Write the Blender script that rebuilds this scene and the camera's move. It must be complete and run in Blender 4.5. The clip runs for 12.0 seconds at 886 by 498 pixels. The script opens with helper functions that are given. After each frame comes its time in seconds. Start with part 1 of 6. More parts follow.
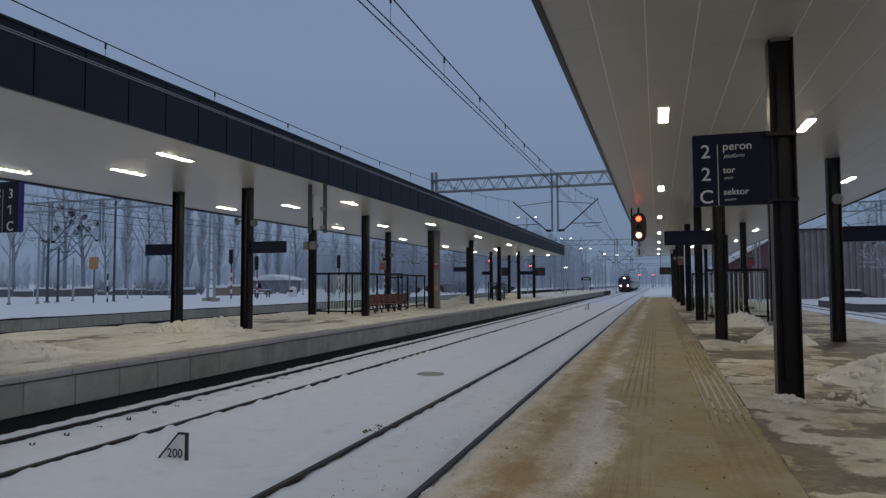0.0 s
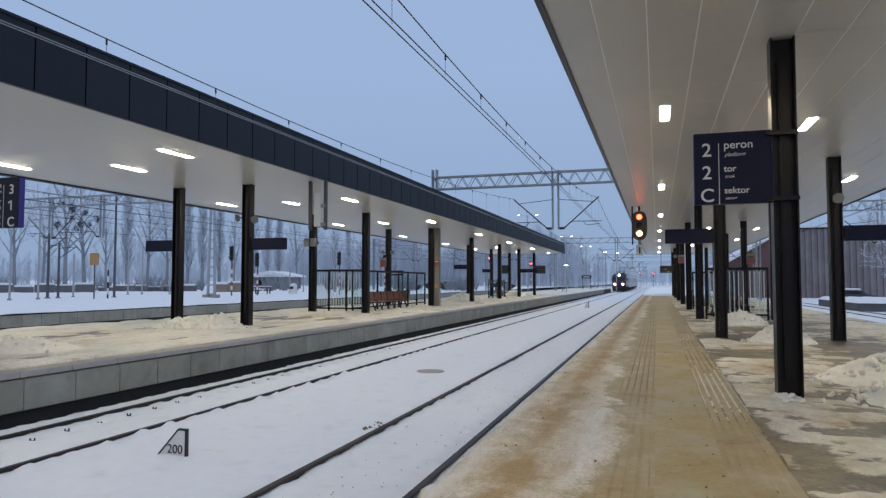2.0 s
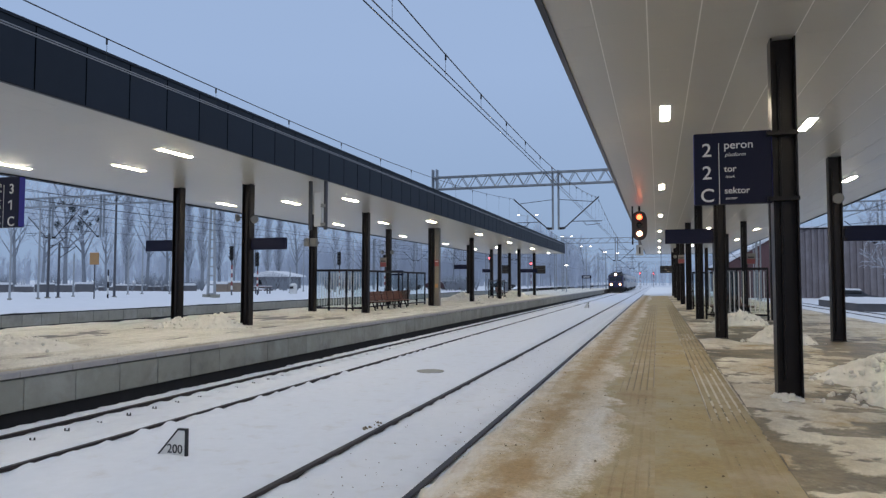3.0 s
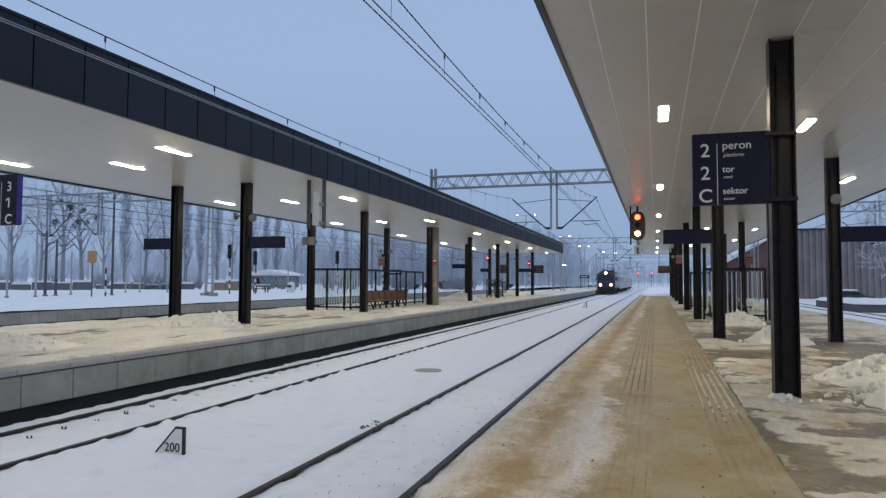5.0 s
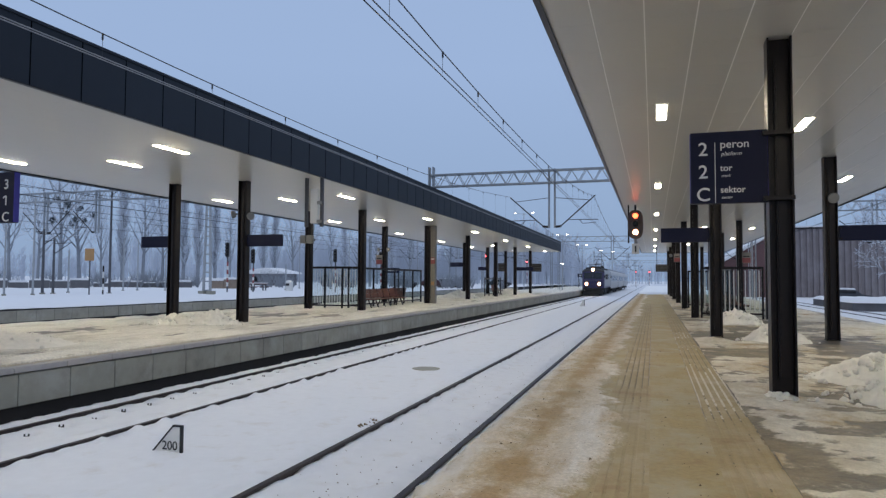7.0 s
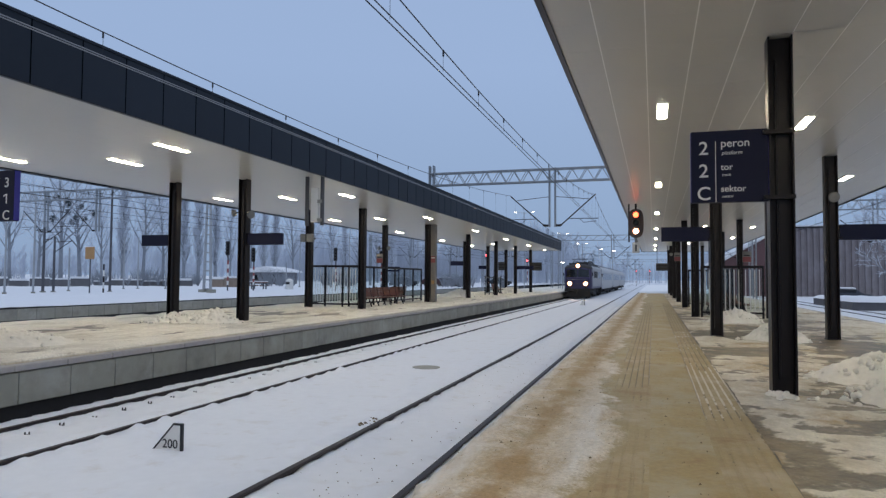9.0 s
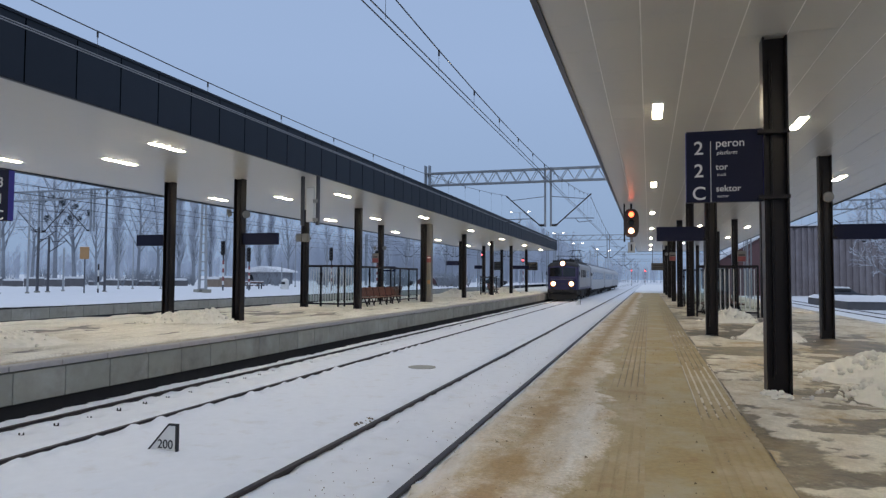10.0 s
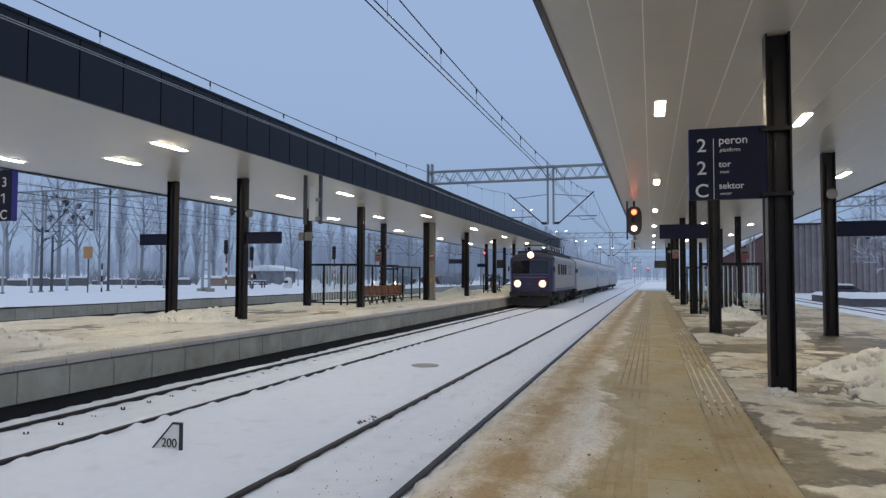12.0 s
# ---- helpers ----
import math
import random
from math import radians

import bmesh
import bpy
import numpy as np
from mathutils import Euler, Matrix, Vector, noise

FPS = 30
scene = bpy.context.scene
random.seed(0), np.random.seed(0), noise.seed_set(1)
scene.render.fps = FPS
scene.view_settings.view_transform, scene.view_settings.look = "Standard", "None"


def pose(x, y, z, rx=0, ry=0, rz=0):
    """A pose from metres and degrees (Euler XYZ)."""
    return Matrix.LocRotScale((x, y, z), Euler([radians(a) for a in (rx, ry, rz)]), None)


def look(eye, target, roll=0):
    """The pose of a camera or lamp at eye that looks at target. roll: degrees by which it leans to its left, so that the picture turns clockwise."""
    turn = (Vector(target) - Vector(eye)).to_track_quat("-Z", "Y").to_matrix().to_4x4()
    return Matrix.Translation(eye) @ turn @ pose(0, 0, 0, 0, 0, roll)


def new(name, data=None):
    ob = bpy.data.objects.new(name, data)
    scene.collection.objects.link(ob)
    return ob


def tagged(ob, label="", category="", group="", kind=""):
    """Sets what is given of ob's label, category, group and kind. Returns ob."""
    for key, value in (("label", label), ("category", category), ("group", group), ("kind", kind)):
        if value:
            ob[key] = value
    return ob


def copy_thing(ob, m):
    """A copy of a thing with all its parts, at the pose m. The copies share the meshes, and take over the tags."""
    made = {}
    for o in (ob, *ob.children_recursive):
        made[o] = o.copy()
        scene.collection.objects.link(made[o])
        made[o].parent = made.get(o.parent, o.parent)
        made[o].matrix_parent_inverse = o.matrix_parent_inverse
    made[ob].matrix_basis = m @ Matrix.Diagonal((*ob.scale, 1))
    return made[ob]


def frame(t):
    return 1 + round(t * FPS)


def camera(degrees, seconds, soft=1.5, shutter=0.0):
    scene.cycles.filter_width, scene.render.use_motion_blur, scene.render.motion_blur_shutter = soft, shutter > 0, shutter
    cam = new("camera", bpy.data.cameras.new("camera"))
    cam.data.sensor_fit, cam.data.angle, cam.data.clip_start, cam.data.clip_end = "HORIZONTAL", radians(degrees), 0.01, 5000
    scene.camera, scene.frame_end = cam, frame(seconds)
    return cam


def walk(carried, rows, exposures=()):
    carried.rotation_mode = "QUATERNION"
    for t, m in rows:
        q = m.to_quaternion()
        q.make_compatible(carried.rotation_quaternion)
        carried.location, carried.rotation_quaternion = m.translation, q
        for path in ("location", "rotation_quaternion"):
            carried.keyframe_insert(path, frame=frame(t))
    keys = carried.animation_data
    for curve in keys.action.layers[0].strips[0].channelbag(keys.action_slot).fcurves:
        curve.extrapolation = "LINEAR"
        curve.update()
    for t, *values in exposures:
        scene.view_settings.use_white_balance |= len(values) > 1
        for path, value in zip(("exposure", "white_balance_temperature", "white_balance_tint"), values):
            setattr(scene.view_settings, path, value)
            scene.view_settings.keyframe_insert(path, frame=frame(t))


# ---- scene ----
EYE = (0.0, 0.0, 2.135)          # z = 0 is the top of the rails


def view(yaw, pitch, roll):
    """The camera's pose: yaw to the left of the tracks, pitch up, lean."""
    a, p = radians(yaw), radians(pitch)
    way = Vector((-math.sin(a) * math.cos(p), math.cos(a) * math.cos(p), math.sin(p)))
    return look(EYE, Vector(EYE) + way, roll)


cam = camera(66.96, 12.0, soft=1.35, shutter=0.5)
walk(cam, [
    (0, view(17.703, 3.042, -0.240)),
    (0.5, view(17.667, 2.980, -0.192)),
    (1, view(17.673, 2.956, -0.127)),
    (1.5, view(17.586, 2.858, -0.085)),
    (2, view(17.742, 2.823, 0.005)),
    (2.5, view(17.750, 2.746, 0.035)),
    (3, view(17.747, 2.819, 0.047)),
    (5, view(17.594, 2.759, 0.250)),
    (5.5, view(17.508, 2.720, 0.262)),
    (6, view(17.465, 2.738, 0.264)),
    (6.5, view(17.472, 2.689, 0.291)),
    (7, view(17.420, 2.621, 0.307)),
    (9, view(17.448, 2.513, 0.369)),
    (9.5, view(17.133, 2.485, 0.362)),
    (10, view(17.086, 2.496, 0.326)),
    (10.5, view(17.109, 2.452, 0.298)),
    (11, view(17.191, 2.353, 0.276)),
    (11.5, view(17.243, 2.349, 0.194)),
    (12, view(17.316, 2.349, 0.150)),
], exposures=[(0, -0.80), (0.1, -0.78), (0.2, -0.68), (0.3, -0.45), (0.4, -0.2), (0.6, -0.06), (1.0, 0.02), (1.5, 0.03), (7.0, 0.03), (9.0, 0.0), (12.0, 0.0)])

# ---- world and light: overcast winter dusk ----
world = bpy.data.worlds.new("dusk_sky")
scene.world = world
world.use_nodes = True
wn, wl = world.node_tree.nodes, world.node_tree.links
sky = wn.new("ShaderNodeTexSky")
sky.sky_type = "NISHITA"
sky.sun_disc = False
sky.sun_elevation, sky.sun_rotation = radians(4), radians(200)
sky.air_density, sky.dust_density, sky.ozone_density = 1.0, 2.0, 4.0
cloud = wn.new("ShaderNodeMixRGB")
cloud.inputs[0].default_value = 0.9
# the cloud deck is dimmer towards the hazy horizon
tc, sep, fade, deck = (wn.new("ShaderNode" + k) for k in ("TexCoord", "SeparateXYZ", "MapRange", "MixRGB"))
wl.new(tc.outputs["Generated"], sep.inputs[0])
wl.new(sep.outputs["Z"], fade.inputs[0])
fade.inputs["From Min"].default_value, fade.inputs["From Max"].default_value = 0.0, 0.30
wl.new(fade.outputs[0], deck.inputs[0])
deck.inputs[1].default_value = (3.20, 4.45, 6.62, 1)
deck.inputs[2].default_value = (3.91, 5.30, 8.00, 1)
wl.new(deck.outputs[0], cloud.inputs[2])
wl.new(sky.outputs[0], cloud.inputs[1])
wl.new(cloud.outputs[0], wn["Background"].inputs[0])
wn["Background"].inputs[1].default_value = 0.092
sun = new("sun", bpy.data.lights.new("sun", "SUN"))
sun.data.energy, sun.data.angle, sun.data.color = 0.8, radians(70), (1.0, 0.95, 0.88)
sun.matrix_world = look((8, -22, 60), (0, 0, 0))
scene.view_settings.exposure = 0.0


# ---- materials ----
def mat(name, color, rough=0.6, metal=0.0, grain=0.0, scale=8.0, bump=0.0, stain=None, stain_scale=1.0,
        stain_at=(0.5, 0.65), spec=0.5, emit=None, strength=0.0, stretch=None, piece=0.0, stain2=None, place=False):
    """A surface with grain, larger stains, fine relief and a little change from piece to piece."""
    m = bpy.data.materials.new(name)
    m.use_nodes = True
    n, l = m.node_tree.nodes, m.node_tree.links
    b = n["Principled BSDF"]
    b.inputs["Roughness"].default_value, b.inputs["Metallic"].default_value = rough, metal
    b.inputs["Specular IOR Level"].default_value = spec
    co = n.new("ShaderNodeTexCoord")
    mp = n.new("ShaderNodeMapping")
    geo = n.new("ShaderNodeNewGeometry")
    l.new(geo.outputs["Position"] if place else co.outputs["Object"], mp.inputs[0])
    if stretch:
        mp.inputs["Scale"].default_value = stretch
    last = None
    base = (*color, 1)
    if grain:
        nz = n.new("ShaderNodeTexNoise")
        nz.inputs["Scale"].default_value, nz.inputs["Detail"].default_value = scale, 6
        l.new(mp.outputs[0], nz.inputs[0])
        mix = n.new("ShaderNodeMixRGB")
        mix.inputs[1].default_value = tuple(c * (1 - grain) for c in color) + (1,)
        mix.inputs[2].default_value = tuple(min(1, c * (1 + grain)) for c in color) + (1,)
        l.new(nz.outputs[0], mix.inputs[0])
        last = mix.outputs[0]
        if bump:
            bp = n.new("ShaderNodeBump")
            bp.inputs["Strength"].default_value, bp.inputs["Distance"].default_value = bump, 0.02
            l.new(nz.outputs[0], bp.inputs["Height"])
            l.new(bp.outputs[0], b.inputs["Normal"])
    if stain:
        nz2 = n.new("ShaderNodeTexNoise")
        nz2.inputs["Scale"].default_value, nz2.inputs["Detail"].default_value = stain_scale, 8
        nz2.inputs["Roughness"].default_value = 0.65
        l.new(mp.outputs[0], nz2.inputs[0])
        rp = n.new("ShaderNodeValToRGB")
        rp.color_ramp.elements[0].position, rp.color_ramp.elements[1].position = stain_at
        l.new(nz2.outputs[0], rp.inputs[0])
        mx = n.new("ShaderNodeMixRGB")
        l.new(rp.outputs[0], mx.inputs[0])
        if last:
            l.new(last, mx.inputs[1])
        else:
            mx.inputs[1].default_value = base
        mx.inputs[2].default_value = (*stain, 1)
        last = mx.outputs[0]
    if stain2:
        c2, s2, at2 = stain2
        nz3 = n.new("ShaderNodeTexNoise")
        nz3.inputs["Scale"].default_value, nz3.inputs["Detail"].default_value = s2, 9
        nz3.inputs["Roughness"].default_value = 0.7
        l.new((geo.outputs["Position"] if place else co.outputs["Object"]), nz3.inputs[0])
        rp2 = n.new("ShaderNodeValToRGB")
        rp2.color_ramp.elements[0].position, rp2.color_ramp.elements[1].position = at2
        l.new(nz3.outputs[0], rp2.inputs[0])
        m2 = n.new("ShaderNodeMixRGB")
        l.new(rp2.outputs[0], m2.inputs[0])
        if last:
            l.new(last, m2.inputs[1])
        else:
            m2.inputs[1].default_value = base
        m2.inputs[2].default_value = (*c2, 1)
        last = m2.outputs[0]
    if piece:
        oi = n.new("ShaderNodeObjectInfo")
        mr = n.new("ShaderNodeMapRange")
        mr.inputs["To Min"].default_value, mr.inputs["To Max"].default_value = 1 - piece, 1 + piece
        l.new(oi.outputs["Random"], mr.inputs[0])
        hs = n.new("ShaderNodeHueSaturation")
        l.new(mr.outputs[0], hs.inputs["Value"])
        if last:
            l.new(last, hs.inputs["Color"])
        else:
            hs.inputs["Color"].default_value = base
        last = hs.outputs[0]
    if last:
        l.new(last, b.inputs["Base Color"])
    else:
        b.inputs["Base Color"].default_value = base
    if emit:
        b.inputs["Emission Color"].default_value = (*emit, 1)
        b.inputs["Emission Strength"].default_value = strength
    return m


def glass_mat(name, tint, rough=0.02):
    m = bpy.data.materials.new(name)
    m.use_nodes = True
    n, l = m.node_tree.nodes, m.node_tree.links
    tr, gl, mx = n.new("ShaderNodeBsdfTransparent"), n.new("ShaderNodeBsdfGlossy"), n.new("ShaderNodeMixShader")
    tr.inputs[0].default_value = (*tint, 1)
    gl.inputs["Roughness"].default_value = rough
    mx.inputs[0].default_value = 0.03
    l.new(tr.outputs[0], mx.inputs[1])
    l.new(gl.outputs[0], mx.inputs[2])
    l.new(mx.outputs[0], n["Material Output"].inputs[0])
    return m


SNOW = mat("fresh_snow", (0.76, 0.77, 0.79), 0.75, grain=0.04, scale=3, bump=0.25, spec=0.3)
TRACKSNOW = mat("track_snow", (0.715, 0.73, 0.755), 0.75, grain=0.05, scale=7, bump=0.22, spec=0.3,
                stain=(0.60, 0.58, 0.55), stain_scale=2.2, stain_at=(0.56, 0.8))
CLEANSNOW = mat("clean_deep_snow", (0.88, 0.88, 0.87), 0.75, grain=0.03, scale=2, bump=0.2, spec=0.3)
PILE = mat("shovelled_snow", (0.85, 0.815, 0.73), 0.8, grain=0.12, scale=9, bump=0.8, spec=0.2)
SLUSH = mat("sandy_slush", (0.60, 0.51, 0.375), 0.7, grain=0.3, scale=6, bump=0.8, stain=(0.34, 0.225, 0.095),
            stain_scale=0.9, stain_at=(0.5, 0.72), stretch=(1.4, 0.6, 1), stain2=((0.74, 0.69, 0.60), 1.5, (0.51, 0.64)))


def banded(m, bands):
    """Long ragged streaks of another colour that run along y about given x."""
    n, l = m.node_tree.nodes, m.node_tree.links
    b = n["Principled BSDF"]
    last = b.inputs["Base Color"].links[0].from_socket
    geo, sep = n.new("ShaderNodeNewGeometry"), n.new("ShaderNodeSeparateXYZ")
    l.new(geo.outputs["Position"], sep.inputs[0])
    for k, (x, half, color, most, scale) in enumerate(bands):
        mp, nz = n.new("ShaderNodeMapping"), n.new("ShaderNodeTexNoise")
        mp.inputs["Scale"].default_value, mp.inputs["Location"].default_value = scale, (3.1 * k, 7.7 * k, 0)
        l.new(geo.outputs["Position"], mp.inputs[0])
        l.new(mp.outputs[0], nz.inputs[0])
        nz.inputs["Scale"].default_value, nz.inputs["Detail"].default_value, nz.inputs["Roughness"].default_value = 1.0, 10, 0.72
        off, dist, fall = n.new("ShaderNodeMath"), n.new("ShaderNodeMath"), n.new("ShaderNodeMapRange")
        off.operation, dist.operation = "SUBTRACT", "ABSOLUTE"
        off.inputs[1].default_value = x
        l.new(sep.outputs["X"], off.inputs[0])
        l.new(off.outputs[0], dist.inputs[0])
        fall.inputs["From Min"].default_value, fall.inputs["From Max"].default_value = 0.0, half
        fall.inputs["To Min"].default_value, fall.inputs["To Max"].default_value = 0.17, -0.22
        l.new(dist.outputs[0], fall.inputs[0])
        add, rp = n.new("ShaderNodeMath"), n.new("ShaderNodeMapRange")
        l.new(fall.outputs[0], add.inputs[0])
        l.new(nz.outputs[0], add.inputs[1])
        rp.inputs["From Min"].default_value, rp.inputs["From Max"].default_value = 0.47, 0.66
        rp.inputs["To Max"].default_value = most
        l.new(add.outputs[0], rp.inputs[0])
        mx = n.new("ShaderNodeMixRGB")
        mx.inputs[2].default_value = (*color, 1)
        l.new(rp.outputs[0], mx.inputs[0])
        l.new(last, mx.inputs[1])
        last = mx.outputs[0]
    l.new(last, b.inputs["Base Color"])


banded(SLUSH, ((-1.0, 0.85, (0.42, 0.315, 0.165), 0.75, (1.9, 1.5, 1)), (-0.58, 0.42, (0.74, 0.70, 0.63), 0.9, (3, 0.8, 1)),
               (-0.8, 0.7, (0.60, 0.53, 0.42), 0.6, (7, 2.0, 1)), (-1.02, 0.42, (0.34, 0.215, 0.08), 0.75, (2.2, 1.7, 1)), (0.02, 0.72, (0.36, 0.285, 0.15), 1.0, (5, 1.6, 1))))


def thinned(m, under, base, lo, hi, wobble=0.012, wet=0.42, crumbs=(0.66, 1.26)):
    """Lets what lies beneath show where a thin cover of snow runs out to nothing above a base height."""
    n, l = m.node_tree.nodes, m.node_tree.links
    b = n["Principled BSDF"]
    top = b.inputs["Base Color"].links[0].from_socket
    geo, sep = n.new("ShaderNodeNewGeometry"), n.new("ShaderNodeSeparateXYZ")
    l.new(geo.outputs["Position"], sep.inputs[0])
    height = n.new("ShaderNodeMath")
    height.operation = "SUBTRACT"
    height.inputs[1].default_value = base
    l.new(sep.outputs["Z"], height.inputs[0])
    last = height.outputs[0]
    for scale, share in ((3.0, 1.0), (17.0, 0.8), (60.0, 0.5)):
        nz, part_ = n.new("ShaderNodeTexNoise"), n.new("ShaderNodeMapRange")
        nz.inputs["Scale"].default_value, nz.inputs["Detail"].default_value = scale, 5
        l.new(geo.outputs["Position"], nz.inputs[0])
        part_.inputs["To Min"].default_value, part_.inputs["To Max"].default_value = -wobble * share, wobble * share
        l.new(nz.outputs[0], part_.inputs[0])
        add = n.new("ShaderNodeMath")
        l.new(last, add.inputs[0])
        l.new(part_.outputs[0], add.inputs[1])
        last = add.outputs[0]
    fac = n.new("ShaderNodeMapRange")
    fac.interpolation_type = "SMOOTHSTEP"
    fac.inputs["From Min"].default_value, fac.inputs["From Max"].default_value = lo, hi
    l.new(last, fac.inputs[0])
    # beneath: two mottled colours
    mot, ramp, low = n.new("ShaderNodeTexNoise"), n.new("ShaderNodeMapRange"), n.new("ShaderNodeMixRGB")
    mot.inputs["Scale"].default_value, mot.inputs["Detail"].default_value, mot.inputs["Roughness"].default_value = 1.6, 10, 0.72
    l.new(geo.outputs["Position"], mot.inputs[0])
    ramp.inputs["From Min"].default_value, ramp.inputs["From Max"].default_value = 0.40, 0.66
    l.new(mot.outputs[0], ramp.inputs[0])
    l.new(ramp.outputs[0], low.inputs[0])
    low.inputs[1].default_value, low.inputs[2].default_value = (*under[0], 1), (*under[1], 1)
    mx = n.new("ShaderNodeMixRGB")
    l.new(fac.outputs[0], mx.inputs[0])
    l.new(low.outputs[0], mx.inputs[1])
    l.new(top, mx.inputs[2])
    # fine crumbs
    crumb, amount, hs = n.new("ShaderNodeTexNoise"), n.new("ShaderNodeMapRange"), n.new("ShaderNodeHueSaturation")
    crumb.inputs["Scale"].default_value, crumb.inputs["Detail"].default_value, crumb.inputs["Roughness"].default_value = 34.0, 6, 0.75
    l.new(geo.outputs["Position"], crumb.inputs[0])
    amount.inputs["From Min"].default_value, amount.inputs["From Max"].default_value = 0.32, 0.68
    amount.inputs["To Min"].default_value, amount.inputs["To Max"].default_value = crumbs
    l.new(crumb.outputs[0], amount.inputs[0])
    l.new(amount.outputs[0], hs.inputs["Value"])
    l.new(mx.outputs[0], hs.inputs["Color"])
    l.new(hs.outputs[0], b.inputs["Base Color"])
    gloss = n.new("ShaderNodeMapRange")
    gloss.inputs["To Min"].default_value, gloss.inputs["To Max"].default_value = wet, 0.8
    l.new(fac.outputs[0], gloss.inputs[0])
    l.new(gloss.outputs[0], b.inputs["Roughness"])


thinned(SLUSH, ((0.35, 0.267, 0.118), (0.37, 0.31, 0.19)), 0.72, 0.003, 0.022, 0.011, 0.6, (0.76, 1.18))
banded(SLUSH, ((-1.62, 0.55, (0.68, 0.64, 0.57), 0.95, (3, 0.8, 1)),))
SAND = mat("sanded_paving", (0.35, 0.267, 0.118), 0.6, grain=0.3, scale=22, bump=0.3, stain=(0.40, 0.36, 0.25),
           stain_scale=1.4, stain_at=(0.42, 0.68), piece=0.04, place=True, stain2=((0.26, 0.15, 0.055), 2.2, (0.58, 0.78)))
TACTILE = mat("tactile_paving", (0.34, 0.265, 0.13), 0.6, grain=0.2, scale=25, bump=0.25, stain=(0.44, 0.37, 0.25),
              stain_scale=1.6, stain_at=(0.48, 0.7), piece=0.03, place=True, stain2=((0.25, 0.15, 0.055), 2.3, (0.56, 0.74)))
WETPAVE = mat("wet_grey_paving", (0.12, 0.103, 0.072), 0.5, grain=0.35, scale=11, bump=0.2, stain=(0.46, 0.40, 0.31),
              stain_scale=1.7, stain_at=(0.53, 0.64), stretch=(0.7, 1.2, 1), stain2=((0.24, 0.15, 0.06), 0.8, (0.54, 0.72)))
PLATSNOW = mat("trodden_snow", (0.78, 0.74, 0.635), 0.75, grain=0.14, scale=7, bump=0.7, stain=(0.55, 0.50, 0.40),
               stain_scale=0.9, stain_at=(0.46, 0.70), stretch=(1.6, 0.7, 1), stain2=((0.37, 0.31, 0.22), 1.9, (0.60, 0.74)))
WETSNOW = mat("thin_trodden_snow", (0.70, 0.655, 0.55), 0.75, grain=0.16, scale=9, bump=0.8, stain=(0.48, 0.42, 0.31),
              stain_scale=1.3, stain_at=(0.46, 0.70), stretch=(1.3, 0.8, 1), stain2=((0.42, 0.32, 0.18), 0.9, (0.50, 0.66)))
thinned(WETSNOW, ((0.105, 0.09, 0.062), (0.25, 0.195, 0.115)), 0.72, 0.004, 0.014, 0.007, 0.45, (0.84, 1.12))
thinned(PLATSNOW, ((0.34, 0.30, 0.225), (0.50, 0.445, 0.34)), 0.735, -0.003, 0.034, 0.018, 0.55)
GROOVESNOW = mat("dirty_groove_snow", (0.62, 0.575, 0.48), 0.8, grain=0.3, scale=30, bump=0.5, stain=(0.42, 0.35, 0.23), stain_scale=6, stain_at=(0.5, 0.7))
# base of the tactile slabs, darker than the ribs on it
GROOVE = mat("dark_tactile_base", (0.17, 0.135, 0.075), 0.6, grain=0.3, scale=20, bump=0.2, place=True, stain=(0.26, 0.205, 0.115), stain_scale=1.3, stain_at=(0.45, 0.65))
GRIT = mat("dark_grit", (0.15, 0.11, 0.065), 0.8, grain=0.3, scale=40)
CONCRETE = mat("platform_concrete", (0.285, 0.280, 0.240), 0.8, grain=0.12, scale=6, bump=0.12, stain=(0.20, 0.19, 0.17),
               stain_scale=1.3, stain_at=(0.5, 0.72), piece=0.07, place=True, stain2=((0.36, 0.36, 0.33), 0.9, (0.5, 0.7)))
CAPSTONE = mat("platform_edge_stone", (0.36, 0.34, 0.325), 0.8, grain=0.15, scale=10, bump=0.15, piece=0.06, place=True)
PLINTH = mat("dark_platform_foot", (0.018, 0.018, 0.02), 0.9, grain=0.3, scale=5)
RAIL = mat("rusty_rail", (0.024, 0.017, 0.017), 0.5, metal=0.0, grain=0.3, scale=20, spec=0.3)
STEEL = mat("dark_painted_steel", (0.0105, 0.0070, 0.0072), 0.36, grain=0.3, scale=6, bump=0.05, spec=0.28)
FASCIA = mat("anthracite_cladding", (0.015, 0.020, 0.029), 0.55, grain=0.1, scale=4, piece=0.10, spec=0.25)
CEIL = mat("white_soffit_panel", (0.47, 0.445, 0.395), 0.32, grain=0.03, scale=60, bump=0.05)
SEAM = mat("pale_soffit_joint", (0.86, 0.84, 0.80), 0.6, grain=0.05)
ROOF = mat("roof_membrane", (0.05, 0.055, 0.065), 0.8, grain=0.15, scale=2)
LAMP = mat("lit_lamp_panel", (0.9, 0.9, 0.88), 0.5, emit=(1.0, 0.865, 0.62), strength=92.0)
LAMPFRAME = mat("white_lamp_housing", (0.7, 0.7, 0.68), 0.4, grain=0.03)
SIGNBLUE = mat("navy_sign_sheet", (0.006, 0.008, 0.031), 0.5, grain=0.1, scale=3, spec=0.22)
SIGNSIDE = mat("violet_blue_sign_edge", (0.04, 0.03, 0.25), 0.4, grain=0.1)
LETTER = mat("white_sign_lettering", (0.75, 0.75, 0.74), 0.5, grain=0.03)
GALV = mat("galvanised_steel", (0.30, 0.32, 0.34), 0.5, metal=0.5, grain=0.15, scale=6)
JOINT = mat("black_panel_joint", (0.001, 0.001, 0.001), 0.9, spec=0.0)
